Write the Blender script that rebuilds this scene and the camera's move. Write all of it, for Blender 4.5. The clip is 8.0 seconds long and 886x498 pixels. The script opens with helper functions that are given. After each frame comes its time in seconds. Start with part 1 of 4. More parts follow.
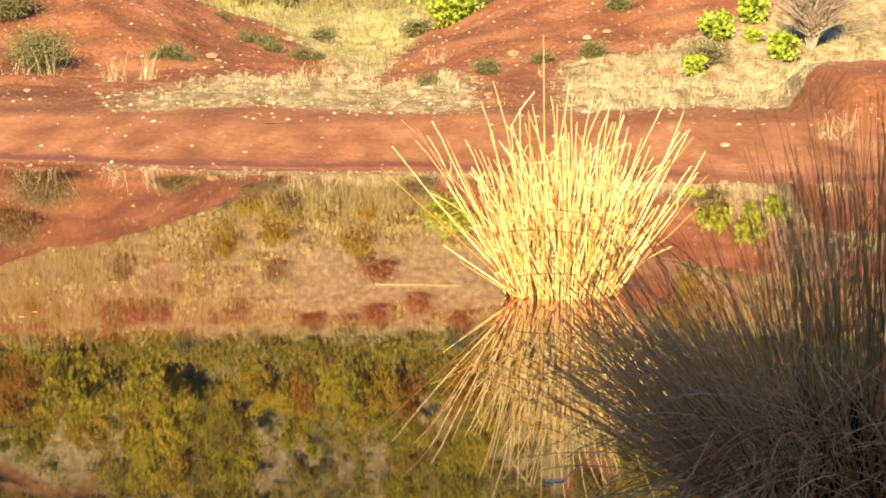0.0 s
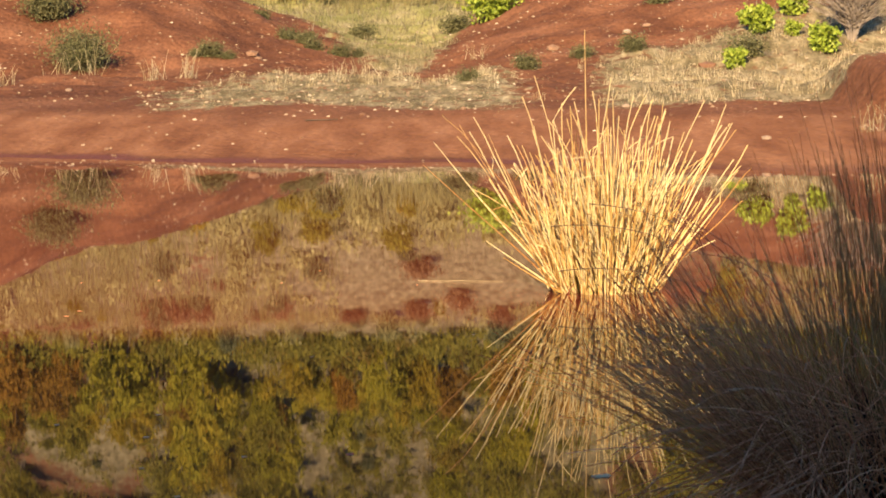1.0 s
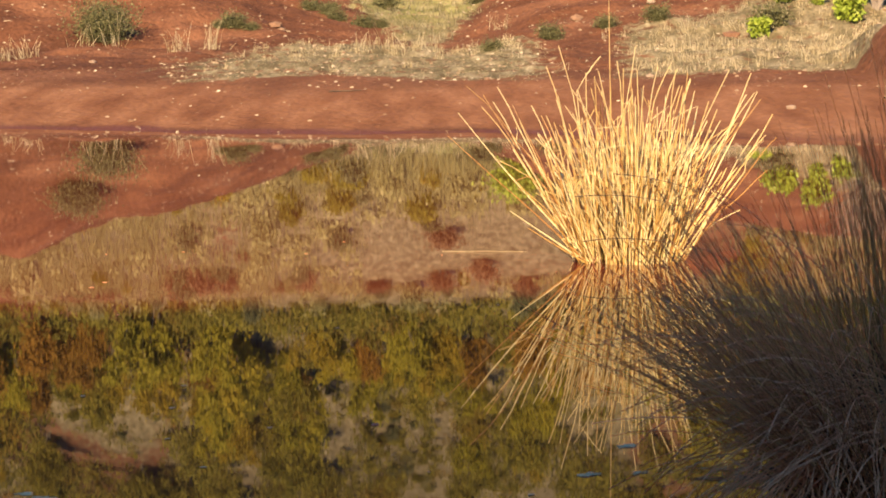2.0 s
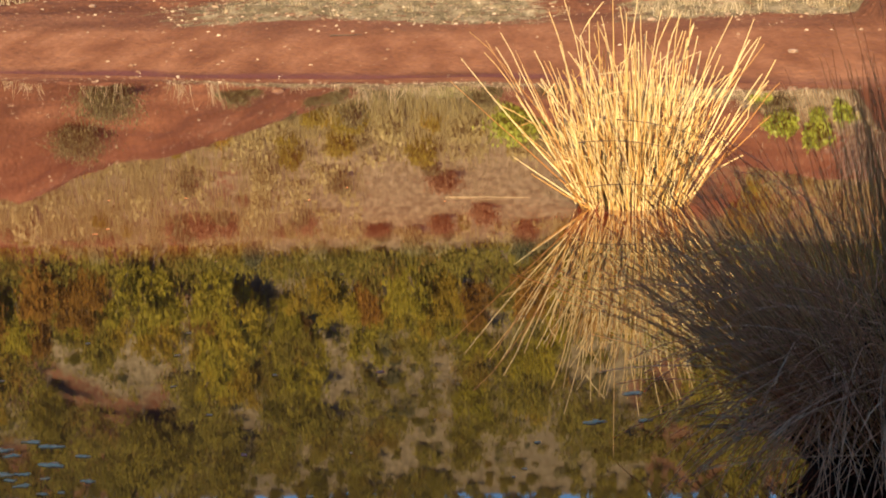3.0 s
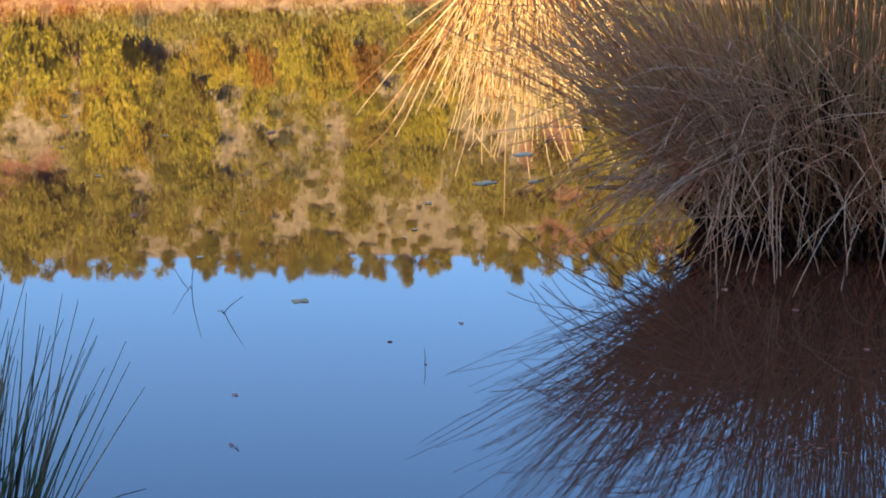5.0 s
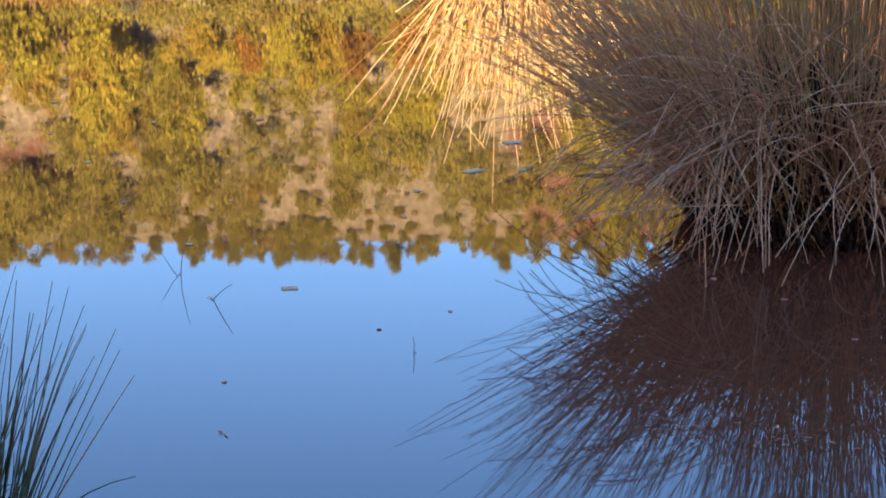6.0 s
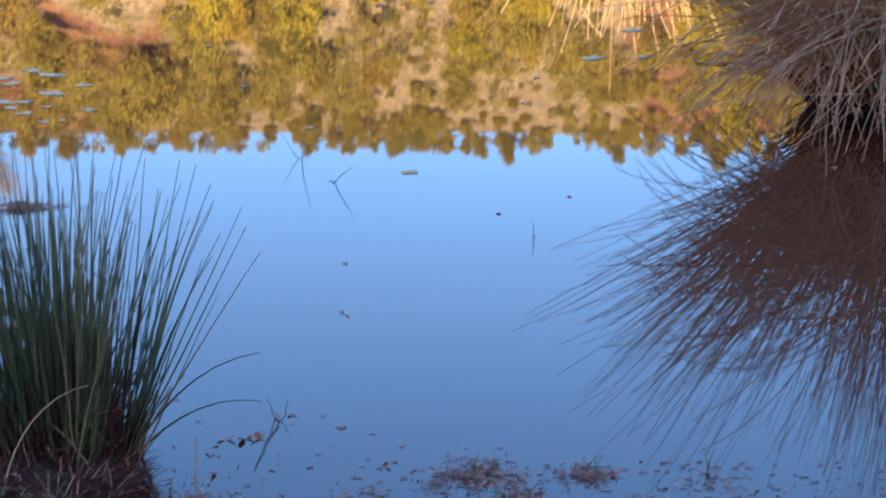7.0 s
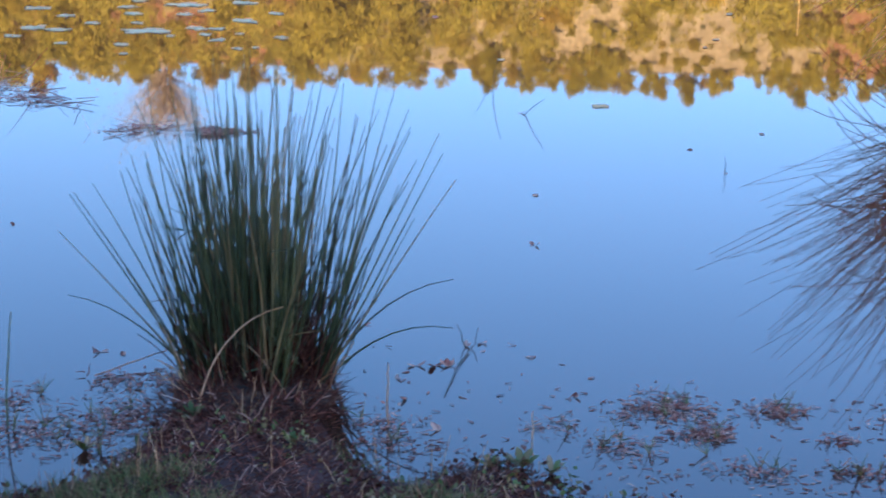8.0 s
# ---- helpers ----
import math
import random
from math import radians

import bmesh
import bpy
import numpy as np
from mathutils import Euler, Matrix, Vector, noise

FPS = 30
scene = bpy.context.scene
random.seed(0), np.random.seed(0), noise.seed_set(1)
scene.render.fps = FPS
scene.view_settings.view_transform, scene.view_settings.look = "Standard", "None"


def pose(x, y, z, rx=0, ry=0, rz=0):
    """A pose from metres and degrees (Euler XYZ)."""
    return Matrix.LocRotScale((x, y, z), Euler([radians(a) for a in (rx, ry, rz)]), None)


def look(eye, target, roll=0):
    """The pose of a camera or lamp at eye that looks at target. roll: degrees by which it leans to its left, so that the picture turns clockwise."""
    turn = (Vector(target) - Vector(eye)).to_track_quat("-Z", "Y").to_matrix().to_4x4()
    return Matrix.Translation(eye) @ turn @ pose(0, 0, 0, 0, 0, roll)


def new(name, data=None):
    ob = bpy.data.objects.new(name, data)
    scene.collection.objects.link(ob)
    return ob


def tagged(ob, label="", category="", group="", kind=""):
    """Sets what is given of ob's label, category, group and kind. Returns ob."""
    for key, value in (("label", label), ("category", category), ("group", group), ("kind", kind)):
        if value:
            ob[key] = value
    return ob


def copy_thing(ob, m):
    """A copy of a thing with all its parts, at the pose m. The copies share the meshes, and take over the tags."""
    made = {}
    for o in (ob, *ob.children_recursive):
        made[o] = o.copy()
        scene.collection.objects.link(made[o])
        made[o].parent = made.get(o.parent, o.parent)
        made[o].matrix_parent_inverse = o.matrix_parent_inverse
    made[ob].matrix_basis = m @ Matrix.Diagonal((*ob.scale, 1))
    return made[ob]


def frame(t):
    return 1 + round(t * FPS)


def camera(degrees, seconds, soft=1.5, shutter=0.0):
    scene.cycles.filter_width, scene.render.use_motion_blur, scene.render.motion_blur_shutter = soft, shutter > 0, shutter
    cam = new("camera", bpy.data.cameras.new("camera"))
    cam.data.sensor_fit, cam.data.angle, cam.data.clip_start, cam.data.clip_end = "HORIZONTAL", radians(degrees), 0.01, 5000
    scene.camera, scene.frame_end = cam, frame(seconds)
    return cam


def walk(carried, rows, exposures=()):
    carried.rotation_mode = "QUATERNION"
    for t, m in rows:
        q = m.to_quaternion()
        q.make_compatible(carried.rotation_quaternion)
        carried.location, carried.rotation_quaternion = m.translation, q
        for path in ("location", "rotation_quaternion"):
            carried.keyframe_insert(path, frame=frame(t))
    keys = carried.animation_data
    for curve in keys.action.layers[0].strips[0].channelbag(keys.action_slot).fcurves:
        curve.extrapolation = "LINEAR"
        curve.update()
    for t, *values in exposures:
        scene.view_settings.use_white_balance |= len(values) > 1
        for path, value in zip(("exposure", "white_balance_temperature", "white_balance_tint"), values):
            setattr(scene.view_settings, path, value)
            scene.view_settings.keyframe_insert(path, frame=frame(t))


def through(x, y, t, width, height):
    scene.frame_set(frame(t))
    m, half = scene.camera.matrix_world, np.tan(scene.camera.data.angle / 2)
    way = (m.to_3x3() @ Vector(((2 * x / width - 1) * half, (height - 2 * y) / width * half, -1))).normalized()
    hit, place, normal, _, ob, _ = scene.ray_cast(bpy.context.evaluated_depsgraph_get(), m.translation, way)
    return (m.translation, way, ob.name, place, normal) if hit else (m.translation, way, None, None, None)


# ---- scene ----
# ---- camera ----
EYE = 1.5
cam = camera(22.0, 8.0, soft=1.9, shutter=0.3)
ROWS = [  # seconds, x, y, z from the stand, yaw, pitch, lean to the right
    (0.0, 0.012, 0.001, -0.003, -1.03, -5.00, -0.19),
    (0.5, 0.004, 0.001, -0.001, -0.25, -5.08, 0.08),
    (1.0, 0.000, 0.000, 0.000, 0.00, -5.11, 0.40),
    (1.5, 0.001, -0.003, -0.003, 0.37, -5.31, 0.46),
    (1.7, -0.001, -0.001, -0.003, 0.57, -5.56, 0.51),
    (2.8, -0.016, 0.006, 0.010, 0.52, -6.80, 0.80),
    (3.0, -0.023, 0.006, 0.013, 0.62, -7.26, 0.69),
    (3.5, -0.025, 0.002, 0.014, 0.07, -8.18, 0.55),
    (3.6, -0.024, 0.002, 0.014, -0.33, -8.70, 0.40),
    (4.0, -0.020, 0.009, 0.014, -1.40, -10.17, -0.05),
    (4.5, -0.019, 0.019, 0.006, -1.77, -12.50, -0.03),
    (4.7, -0.017, 0.024, 0.005, -1.98, -13.12, 0.10),
    (5.8, -0.025, 0.023, 0.006, -2.36, -13.40, -0.11),
    (6.0, -0.023, 0.022, 0.010, -2.41, -13.59, -0.20),
    (6.5, -0.022, 0.014, 0.008, -2.12, -13.82, 0.01),
    (6.8, -0.037, -0.006, 0.008, -0.38, -15.71, -0.21),
    (7.0, -0.041, -0.010, 0.000, 0.51, -16.32, -0.11),
    (7.2, -0.045, -0.010, 0.002, 1.39, -17.30, -0.21),
    (7.5, -0.060, -0.014, -0.007, 2.61, -17.61, -0.60),
    (8.0, -0.074, -0.018, -0.015, 5.11, -17.87, -0.22),
]


def eye_pose(x, y, z, yaw, pitch, lean):
    a, b = radians(yaw), radians(pitch)
    eye = Vector((x, y, EYE + z))
    way = Vector((-math.sin(a) * math.cos(b), math.cos(a) * math.cos(b), math.sin(b)))
    return look(eye, eye + way, -lean)


EXPOSURES = [  # seconds, stops, kelvin, tint
    (0.0, 2.36, 6900, 5), (0.3, 2.13, 6800, 7), (0.6, 1.81, 6600, 9), (1.0, 1.70, 6500, 12), (1.7, 1.68, 6500, 14), (3.0, 1.63, 6500, 14), (3.5, 1.9, 6500, 13),
    (4.0, 2.30, 6500, 15), (4.5, 2.68, 6500, 18), (6.0, 3.09, 6500, 22), (6.5, 3.20, 6500, 22), (7.0, 3.36, 6540, 22), (8.0, 3.57, 6560, 21),
]
walk(cam, [(t, eye_pose(*row)) for t, *row in ROWS], EXPOSURES)

# ---- light ----
SUN_ELEVATION, SUN_AZIMUTH = radians(25.0), radians(191.0)  # azimuth clockwise from ahead
world = bpy.data.worlds.new("world")
world.use_nodes = True
scene.world = world
wn = world.node_tree.nodes
sky = wn.new("ShaderNodeTexSky")
sky.sky_type, sky.sun_disc = "NISHITA", False
sky.sun_elevation, sky.sun_rotation = SUN_ELEVATION, SUN_AZIMUTH
sky.air_density, sky.dust_density, sky.ozone_density = 1.0, 0.0, 2.5
deep = wn.new("ShaderNodeHueSaturation")
deep.inputs["Saturation"].default_value = 1.25
world.node_tree.links.new(sky.outputs[0], deep.inputs["Color"])
world.node_tree.links.new(deep.outputs[0], wn["Background"].inputs[0])
wn["Background"].inputs[1].default_value = 0.064
sun = new("sun", bpy.data.lights.new("sun", "SUN"))
sun.data.energy, sun.data.angle, sun.data.color = 5.0, radians(0.55), (1.0, 0.76, 0.44)
to_sun = Vector((math.sin(SUN_AZIMUTH) * math.cos(SUN_ELEVATION), math.cos(SUN_AZIMUTH) * math.cos(SUN_ELEVATION), math.sin(SUN_ELEVATION)))
sun.matrix_world = look(to_sun * 90, (0, 0, 0))


# ---- materials ----
def lin(c):
    return (*c, 1.0)


class Nodes:
    """A small writer of node materials."""

    def __init__(self, name, rough=0.8, spec=0.3):
        self.m = bpy.data.materials.new(name)
        self.m.use_nodes = True
        self.t = self.m.node_tree
        self.b = self.t.nodes["Principled BSDF"]
        self.b.inputs["Roughness"].default_value = rough
        self.b.inputs["Specular IOR Level"].default_value = spec

    def n(self, kind, **kw):
        nd = self.t.nodes.new(kind)
        for k, v in kw.items():
            nd.inputs[k].default_value = v
        return nd

    def link(self, a, b):
        self.t.links.new(a, b)

    def coords(self):
        return self.n("ShaderNodeTexCoord").outputs["Object"]

    def noise(self, scale, detail=4.0, vec=None, stretch=None):
        nd = self.n("ShaderNodeTexNoise", Scale=scale, Detail=detail)
        vec = vec or self.coords()
        if stretch:
            mp = self.n("ShaderNodeMapping")
            mp.inputs["Scale"].default_value = stretch
            self.link(vec, mp.inputs["Vector"])
            vec = mp.outputs[0]
        self.link(vec, nd.inputs["Vector"])
        return nd.outputs["Fac"]

    def ramp(self, fac, stops):
        nd = self.n("ShaderNodeValToRGB")
        els = nd.color_ramp.elements
        while len(els) < len(stops):
            els.new(0.5)
        for e, (p, c) in zip(els, stops):
            e.position, e.color = p, lin(c)
        self.link(fac, nd.inputs[0])
        return nd.outputs[0]

    def mix(self, fac, a, b, mode="MIX"):
        nd = self.t.nodes.new("ShaderNodeMix")
        nd.data_type, nd.blend_type = "RGBA", mode
        for sock, v in ((nd.inputs[0], fac), (nd.inputs[6], a), (nd.inputs[7], b)):
            if isinstance(v, (int, float)):
                sock.default_value = v
            elif isinstance(v, tuple):
                sock.default_value = lin(v)
            else:
                self.link(v, sock)
        return nd.outputs[2]

    def math(self, op, a, b=0.0):
        nd = self.t.nodes.new("ShaderNodeMath")
        nd.operation = op
        for sock, v in ((nd.inputs[0], a), (nd.inputs[1], b)):
            if isinstance(v, (int, float)):
                sock.default_value = v
            else:
                self.link(v, sock)
        return nd.outputs[0]

    def attr(self, name):
        nd = self.t.nodes.new("ShaderNodeAttribute")
        nd.attribute_name = name
        return nd.outputs["Fac"]

    def island(self):
        return self.n("ShaderNodeNewGeometry").outputs["Random Per Island"]

    def obrand(self):
        return self.n("ShaderNodeObjectInfo").outputs["Random"]

    def color(self, c):
        self.link(c, self.b.inputs["Base Color"])

    def bump(self, h, strength=0.5, dist=0.02):
        nd = self.n("ShaderNodeBump", Strength=strength, Distance=dist)
        self.link(h, nd.inputs["Height"])
        self.link(nd.outputs[0], self.b.inputs["Normal"])


def leafy(name, stops, rough=0.6, spec=0.3, through=0.25, per_object=0.0, grain=30.0):
    """Blades or leaves: each island its own tone, with a fine grain along it."""
    k = Nodes(name, rough, spec)
    if per_object:
        f = k.math("ADD", k.math("MULTIPLY", k.island(), 1 - per_object), k.math("MULTIPLY", k.obrand(), per_object))
    else:
        f = k.math("FRACT", k.math("ADD", k.island(), k.obrand()))
    c = k.ramp(f, stops)
    g = k.noise(grain, 3.0)
    c = k.mix(0.55, c, k.ramp(g, [(0.25, (0.55, 0.55, 0.55)), (0.7, (1.2, 1.2, 1.2))]), "MULTIPLY")
    k.color(c)
    if through:
        tr = k.t.nodes.new("ShaderNodeBsdfTranslucent")
        k.link(c, tr.inputs["Color"])
        mx = k.t.nodes.new("ShaderNodeMixShader")
        mx.inputs[0].default_value = through
        k.link(k.b.outputs[0], mx.inputs[1])
        k.link(tr.outputs[0], mx.inputs[2])
        k.link(mx.outputs[0], k.t.nodes["Material Output"].inputs["Surface"])
    return k.m


def ground_material():
    k = Nodes("red_earth", 0.95, 0.06)
    soil = k.ramp(k.noise(0.55, 6.0), [(0.3, (0.080, 0.033, 0.019)), (0.5, (0.122, 0.051, 0.028)), (0.72, (0.190, 0.087, 0.049))])
    fine = k.noise(14.0, 5.0, stretch=(1, 0.35, 1))
    soil = k.mix(0.55, soil, k.ramp(fine, [(0.3, (0.55, 0.53, 0.52)), (0.65, (1.25, 1.22, 1.2))]), "MULTIPLY")
    vor = k.n("ShaderNodeTexVoronoi", Scale=5.0)
    k.link(k.coords(), vor.inputs["Vector"])
    peb = k.math("LESS_THAN", vor.outputs["Distance"], 0.10)
    peb = k.math("MULTIPLY", peb, k.math("GREATER_THAN", k.noise(1.3, 3.0), 0.52))
    soil = k.mix(k.math("MULTIPLY", peb, 0.55), soil, (0.36, 0.25, 0.18))
    turf = k.ramp(k.noise(3.5, 6.0, stretch=(1, 0.3, 1)), [(0.3, (0.088, 0.070, 0.038)), (0.5, (0.165, 0.132, 0.078)), (0.7, (0.275, 0.225, 0.145))])
    green = k.ramp(k.noise(1.1, 6.0, stretch=(1, 0.4, 1)), [(0.32, (0.165, 0.170, 0.045)), (0.5, (0.285, 0.262, 0.095)), (0.68, (0.38, 0.315, 0.17))])
    turf = k.mix(k.attr("green"), turf, green)
    turf = k.mix(0.75, turf, k.ramp(k.noise(17.0, 5.0, stretch=(1, 0.5, 1)), [(0.32, (0.5, 0.5, 0.48)), (0.66, (1.3, 1.27, 1.22))]), "MULTIPLY")
    edge = k.math("ADD", k.attr("cover"), k.math("MULTIPLY", k.math("SUBTRACT", k.noise(4.5, 6.0), 0.5), 1.5))
    edge = k.ramp(edge, [(0.38, (0, 0, 0)), (0.62, (1, 1, 1))])
    silt = k.ramp(k.noise(1.6, 5.0, stretch=(1.0, 0.22, 1)), [(0.3, (0.130, 0.050, 0.024)), (0.5, (0.200, 0.086, 0.043)), (0.7, (0.275, 0.130, 0.070))])
    silt = k.mix(0.6, silt, k.ramp(fine, [(0.3, (0.7, 0.68, 0.66)), (0.65, (1.15, 1.13, 1.1))]), "MULTIPLY")
    soil = k.mix(k.attr("silt"), soil, silt)
    c = k.mix(edge, soil, turf)
    c = k.mix(k.math("MULTIPLY", k.attr("wet"), 0.75), c, (0.105, 0.036, 0.034))
    k.color(c)
    rr = k.math("SUBTRACT", 0.92, k.math("MULTIPLY", k.attr("wet"), 0.12))
    k.link(rr, k.b.inputs["Roughness"])
    k.bump(k.math("ADD", k.noise(9.0, 6.0), k.math("MULTIPLY", vor.outputs["Distance"], -0.4)), 0.7, 0.06)
    return k.m


def water_material():
    k = Nodes("muddy_water", 0.016, 0.55)
    k.b.inputs["IOR"].default_value = 1.333
    sep = k.n("ShaderNodeSeparateXYZ")
    k.link(k.coords(), sep.inputs[0])
    shore_tone = k.math("MULTIPLY", k.math("SUBTRACT", sep.outputs["Y"], 3.0), 0.05)  # base colour painted by distance, to offset sun and shade on the pond
    shore_tone = k.math("ADD", shore_tone, k.math("MULTIPLY", k.math("SUBTRACT", k.noise(0.25, 3.0), 0.5), 0.2))
    k.color(k.ramp(shore_tone, [(0.02, (0.07, 0.017, 0.009)), (0.10, (0.145, 0.029, 0.013)), (0.20, (0.145, 0.029, 0.013)), (1.0, (0.085, 0.022, 0.012))]))
    stir = k.ramp(k.noise(0.35, 3.0, stretch=(0.5, 1, 1)), [(0.45, (0.1, 0.1, 0.1)), (0.62, (1, 1, 1))])  # a breath of wind in places
    h = k.math("ADD", k.noise(1.1, 2.0, stretch=(0.5, 1.0, 1)), k.math("MULTIPLY", k.math("MULTIPLY", k.noise(7.0, 1.0, stretch=(0.35, 1.0, 1)), stir), 0.16))
    k.bump(h, 0.011, 0.02)
    return k.m


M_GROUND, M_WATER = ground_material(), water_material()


def gold_material():
    """Straw stems, each its own tone, bleached towards the tips."""
    k = Nodes("sunlit_straw", 0.5, 0.4)
    c = k.ramp(k.math("FRACT", k.math("ADD", k.island(), k.obrand())), [(0.0, (0.40, 0.19, 0.055)), (0.22, (0.64, 0.40, 0.12)), (0.46, (0.83, 0.645, 0.30)), (0.8, (0.90, 0.775, 0.46)), (1.0, (0.67, 0.48, 0.16))])
    sep = k.n("ShaderNodeSeparateXYZ")
    k.link(k.coords(), sep.inputs[0])
    tip = k.math("MULTIPLY", k.math("SUBTRACT", sep.outputs["Z"], 0.55), 0.7)
    tip = k.ramp(tip, [(0.0, (0, 0, 0)), (0.6, (1, 1, 1))])
    c = k.mix(k.math("MULTIPLY", tip, 0.55), c, (0.62, 0.45, 0.24))
    c = k.mix(0.5, c, k.ramp(k.noise(30.0, 3.0), [(0.25, (0.6, 0.57, 0.52)), (0.7, (1.15, 1.15, 1.15))]), "MULTIPLY")
    k.color(c)
    tr = k.t.nodes.new("ShaderNodeBsdfTranslucent")
    k.link(c, tr.inputs["Color"])
    mx = k.t.nodes.new("ShaderNodeMixShader")
    mx.inputs[0].default_value = 0.3
    k.link(k.b.outputs[0], mx.inputs[1])
    k.link(tr.outputs[0], mx.inputs[2])
    k.link(mx.outputs[0], k.t.nodes["Material Output"].inputs["Surface"])
    return k.m


M_GOLD = gold_material()
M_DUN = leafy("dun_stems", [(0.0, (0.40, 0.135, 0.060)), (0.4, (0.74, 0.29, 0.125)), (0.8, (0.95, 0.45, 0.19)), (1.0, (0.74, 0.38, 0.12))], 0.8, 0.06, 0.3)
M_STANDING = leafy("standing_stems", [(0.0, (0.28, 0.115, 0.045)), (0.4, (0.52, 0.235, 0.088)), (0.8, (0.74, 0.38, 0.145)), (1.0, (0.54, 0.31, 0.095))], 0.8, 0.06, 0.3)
M_DEAD = leafy("bleached_stems", [(0.0, (0.62, 0.22, 0.10)), (0.5, (0.86, 0.33, 0.16)), (1.0, (0.98, 0.48, 0.26))], 0.8, 0.06, 0.2)
# near-black: the shade inside the tussock is put into this colour
M_SHADE_CORE = leafy("shade_dark_stems", [(0.0, (0.030, 0.011, 0.008)), (0.8, (0.085, 0.027, 0.017)), (1.0, (0.15, 0.052, 0.030))], 0.9, 0.03, 0.0)
M_RUSH = leafy("rush_green", [(0.0, (0.045, 0.036, 0.014)), (0.3, (0.10, 0.084, 0.028)), (0.6, (0.15, 0.125, 0.042)), (0.82, (0.25, 0.165, 0.058)), (1.0, (0.50, 0.22, 0.09))], 0.42, 0.45, 0.1)
M_LITTER = leafy("brown_litter", [(0.0, (0.28, 0.050, 0.032)), (0.5, (0.60, 0.165, 0.11)), (1.0, (0.90, 0.40, 0.27))], 0.85, 0.03, 0.05)
M_DRYGRASS = leafy("dry_grass", [(0.0, (0.26, 0.195, 0.105)), (0.5, (0.41, 0.33, 0.20)), (1.0, (0.58, 0.49, 0.34))], 0.7, 0.2, 0.2)
M_TURF = leafy("short_turf", [(0.0, (0.08, 0.066, 0.034)), (0.5, (0.19, 0.16, 0.085)), (1.0, (0.40, 0.34, 0.22))], 0.7, 0.2, 0.2)
M_BANKGRASS = leafy("bank_grass", [(0.0, (0.07, 0.078, 0.016)), (0.4, (0.19, 0.165, 0.036)), (0.7, (0.34, 0.17, 0.065)), (1.0, (0.62, 0.28, 0.13))], 0.6, 0.3, 0.15)
M_LIME = leafy("lime_leaves", [(0.0, (0.141, 0.192, 0.019)), (0.6, (0.269, 0.333, 0.038)), (1.0, (0.352, 0.397, 0.064))], 0.5, 0.3, 0.3)
M_SHRUB = leafy("grey_green_leaves", [(0.0, (0.052, 0.052, 0.021)), (0.6, (0.105, 0.100, 0.043)), (1.0, (0.18, 0.165, 0.08))], 0.7, 0.2, 0.2)
M_BROOM = leafy("yellowing_leaves", [(0.0, (0.135, 0.112, 0.020)), (0.3, (0.18, 0.156, 0.024)), (0.5, (0.28, 0.230, 0.040)), (0.7, (0.18, 0.149, 0.024)), (0.85, (0.265, 0.197, 0.034)), (1.0, (0.28, 0.160, 0.034))], 0.7, 0.1, 0.45, per_object=0.75)


def thicket_material():
    k = Nodes("thicket_leaves", 0.75, 0.2)
    f = k.math("ADD", k.math("MULTIPLY", k.noise(0.26, 2.0), 0.9), k.math("MULTIPLY", k.island(), 0.1))
    c = k.ramp(f, [(0.30, (0.150, 0.098, 0.024)), (0.42, (0.175, 0.150, 0.026)), (0.50, (0.280, 0.230, 0.040)), (0.58, (0.165, 0.142, 0.026)), (0.70, (0.26, 0.150, 0.034))])
    c = k.mix(0.4, c, k.ramp(k.noise(3.0, 3.0), [(0.3, (0.65, 0.65, 0.65)), (0.7, (1.2, 1.2, 1.2))]), "MULTIPLY")
    k.color(c)
    tr = k.t.nodes.new("ShaderNodeBsdfTranslucent")
    k.link(c, tr.inputs["Color"])
    mx = k.t.nodes.new("ShaderNodeMixShader")
    mx.inputs[0].default_value = 0.45
    k.link(k.b.outputs[0], mx.inputs[1])
    k.link(tr.outputs[0], mx.inputs[2])
    k.link(mx.outputs[0], k.t.nodes["Material Output"].inputs["Surface"])
    return k.m


M_THICKET = thicket_material()
M_YELLOW = leafy("bright_yellow_leaves", [(0.0, (0.185, 0.155, 0.020)), (0.3, (0.30, 0.255, 0.030)), (0.55, (0.36, 0.285, 0.032)), (0.8, (0.34, 0.232, 0.030)), (1.0, (0.22, 0.180, 0.024))], 0.7, 0.1, 0.45, per_object=0.8)
M_RUST = leafy("rusty_leaves", [(0.0, (0.150, 0.080, 0.020)), (0.4, (0.27, 0.150, 0.028)), (0.8, (0.33, 0.165, 0.030)), (1.0, (0.21, 0.135, 0.026))], 0.7, 0.1, 0.45, per_object=0.6)
M_BRACKEN = leafy("brown_bracken", [(0.0, (0.115, 0.062, 0.032)), (0.6, (0.185, 0.105, 0.056)), (1.0, (0.26, 0.16, 0.09))], 0.8, 0.1, 0.2, per_object=0.4)
M_SAGE = leafy("pale_scrub_leaves", [(0.0, (0.125, 0.118, 0.042)), (0.5, (0.225, 0.192, 0.082)), (1.0, (0.345, 0.285, 0.14))], 0.7, 0.2, 0.2, per_object=0.6)


def wood_material(name, a, b):
    k = Nodes(name, 0.85, 0.2)
    k.color(k.ramp(k.noise(6.0, 5.0, stretch=(1, 1, 0.3)), [(0.3, a), (0.7, b)]))
    k.bump(k.noise(25.0, 4.0), 0.5, 0.01)
    return k.m


M_BARK = wood_material("grey_bark", (0.064, 0.048, 0.035), (0.154, 0.122, 0.096))
M_PALEBARK = wood_material("pale_twigs", (0.13, 0.10, 0.08), (0.27, 0.22, 0.185))
M_TWIG = wood_material("dark_twig", (0.035, 0.025, 0.02), (0.10, 0.07, 0.05))


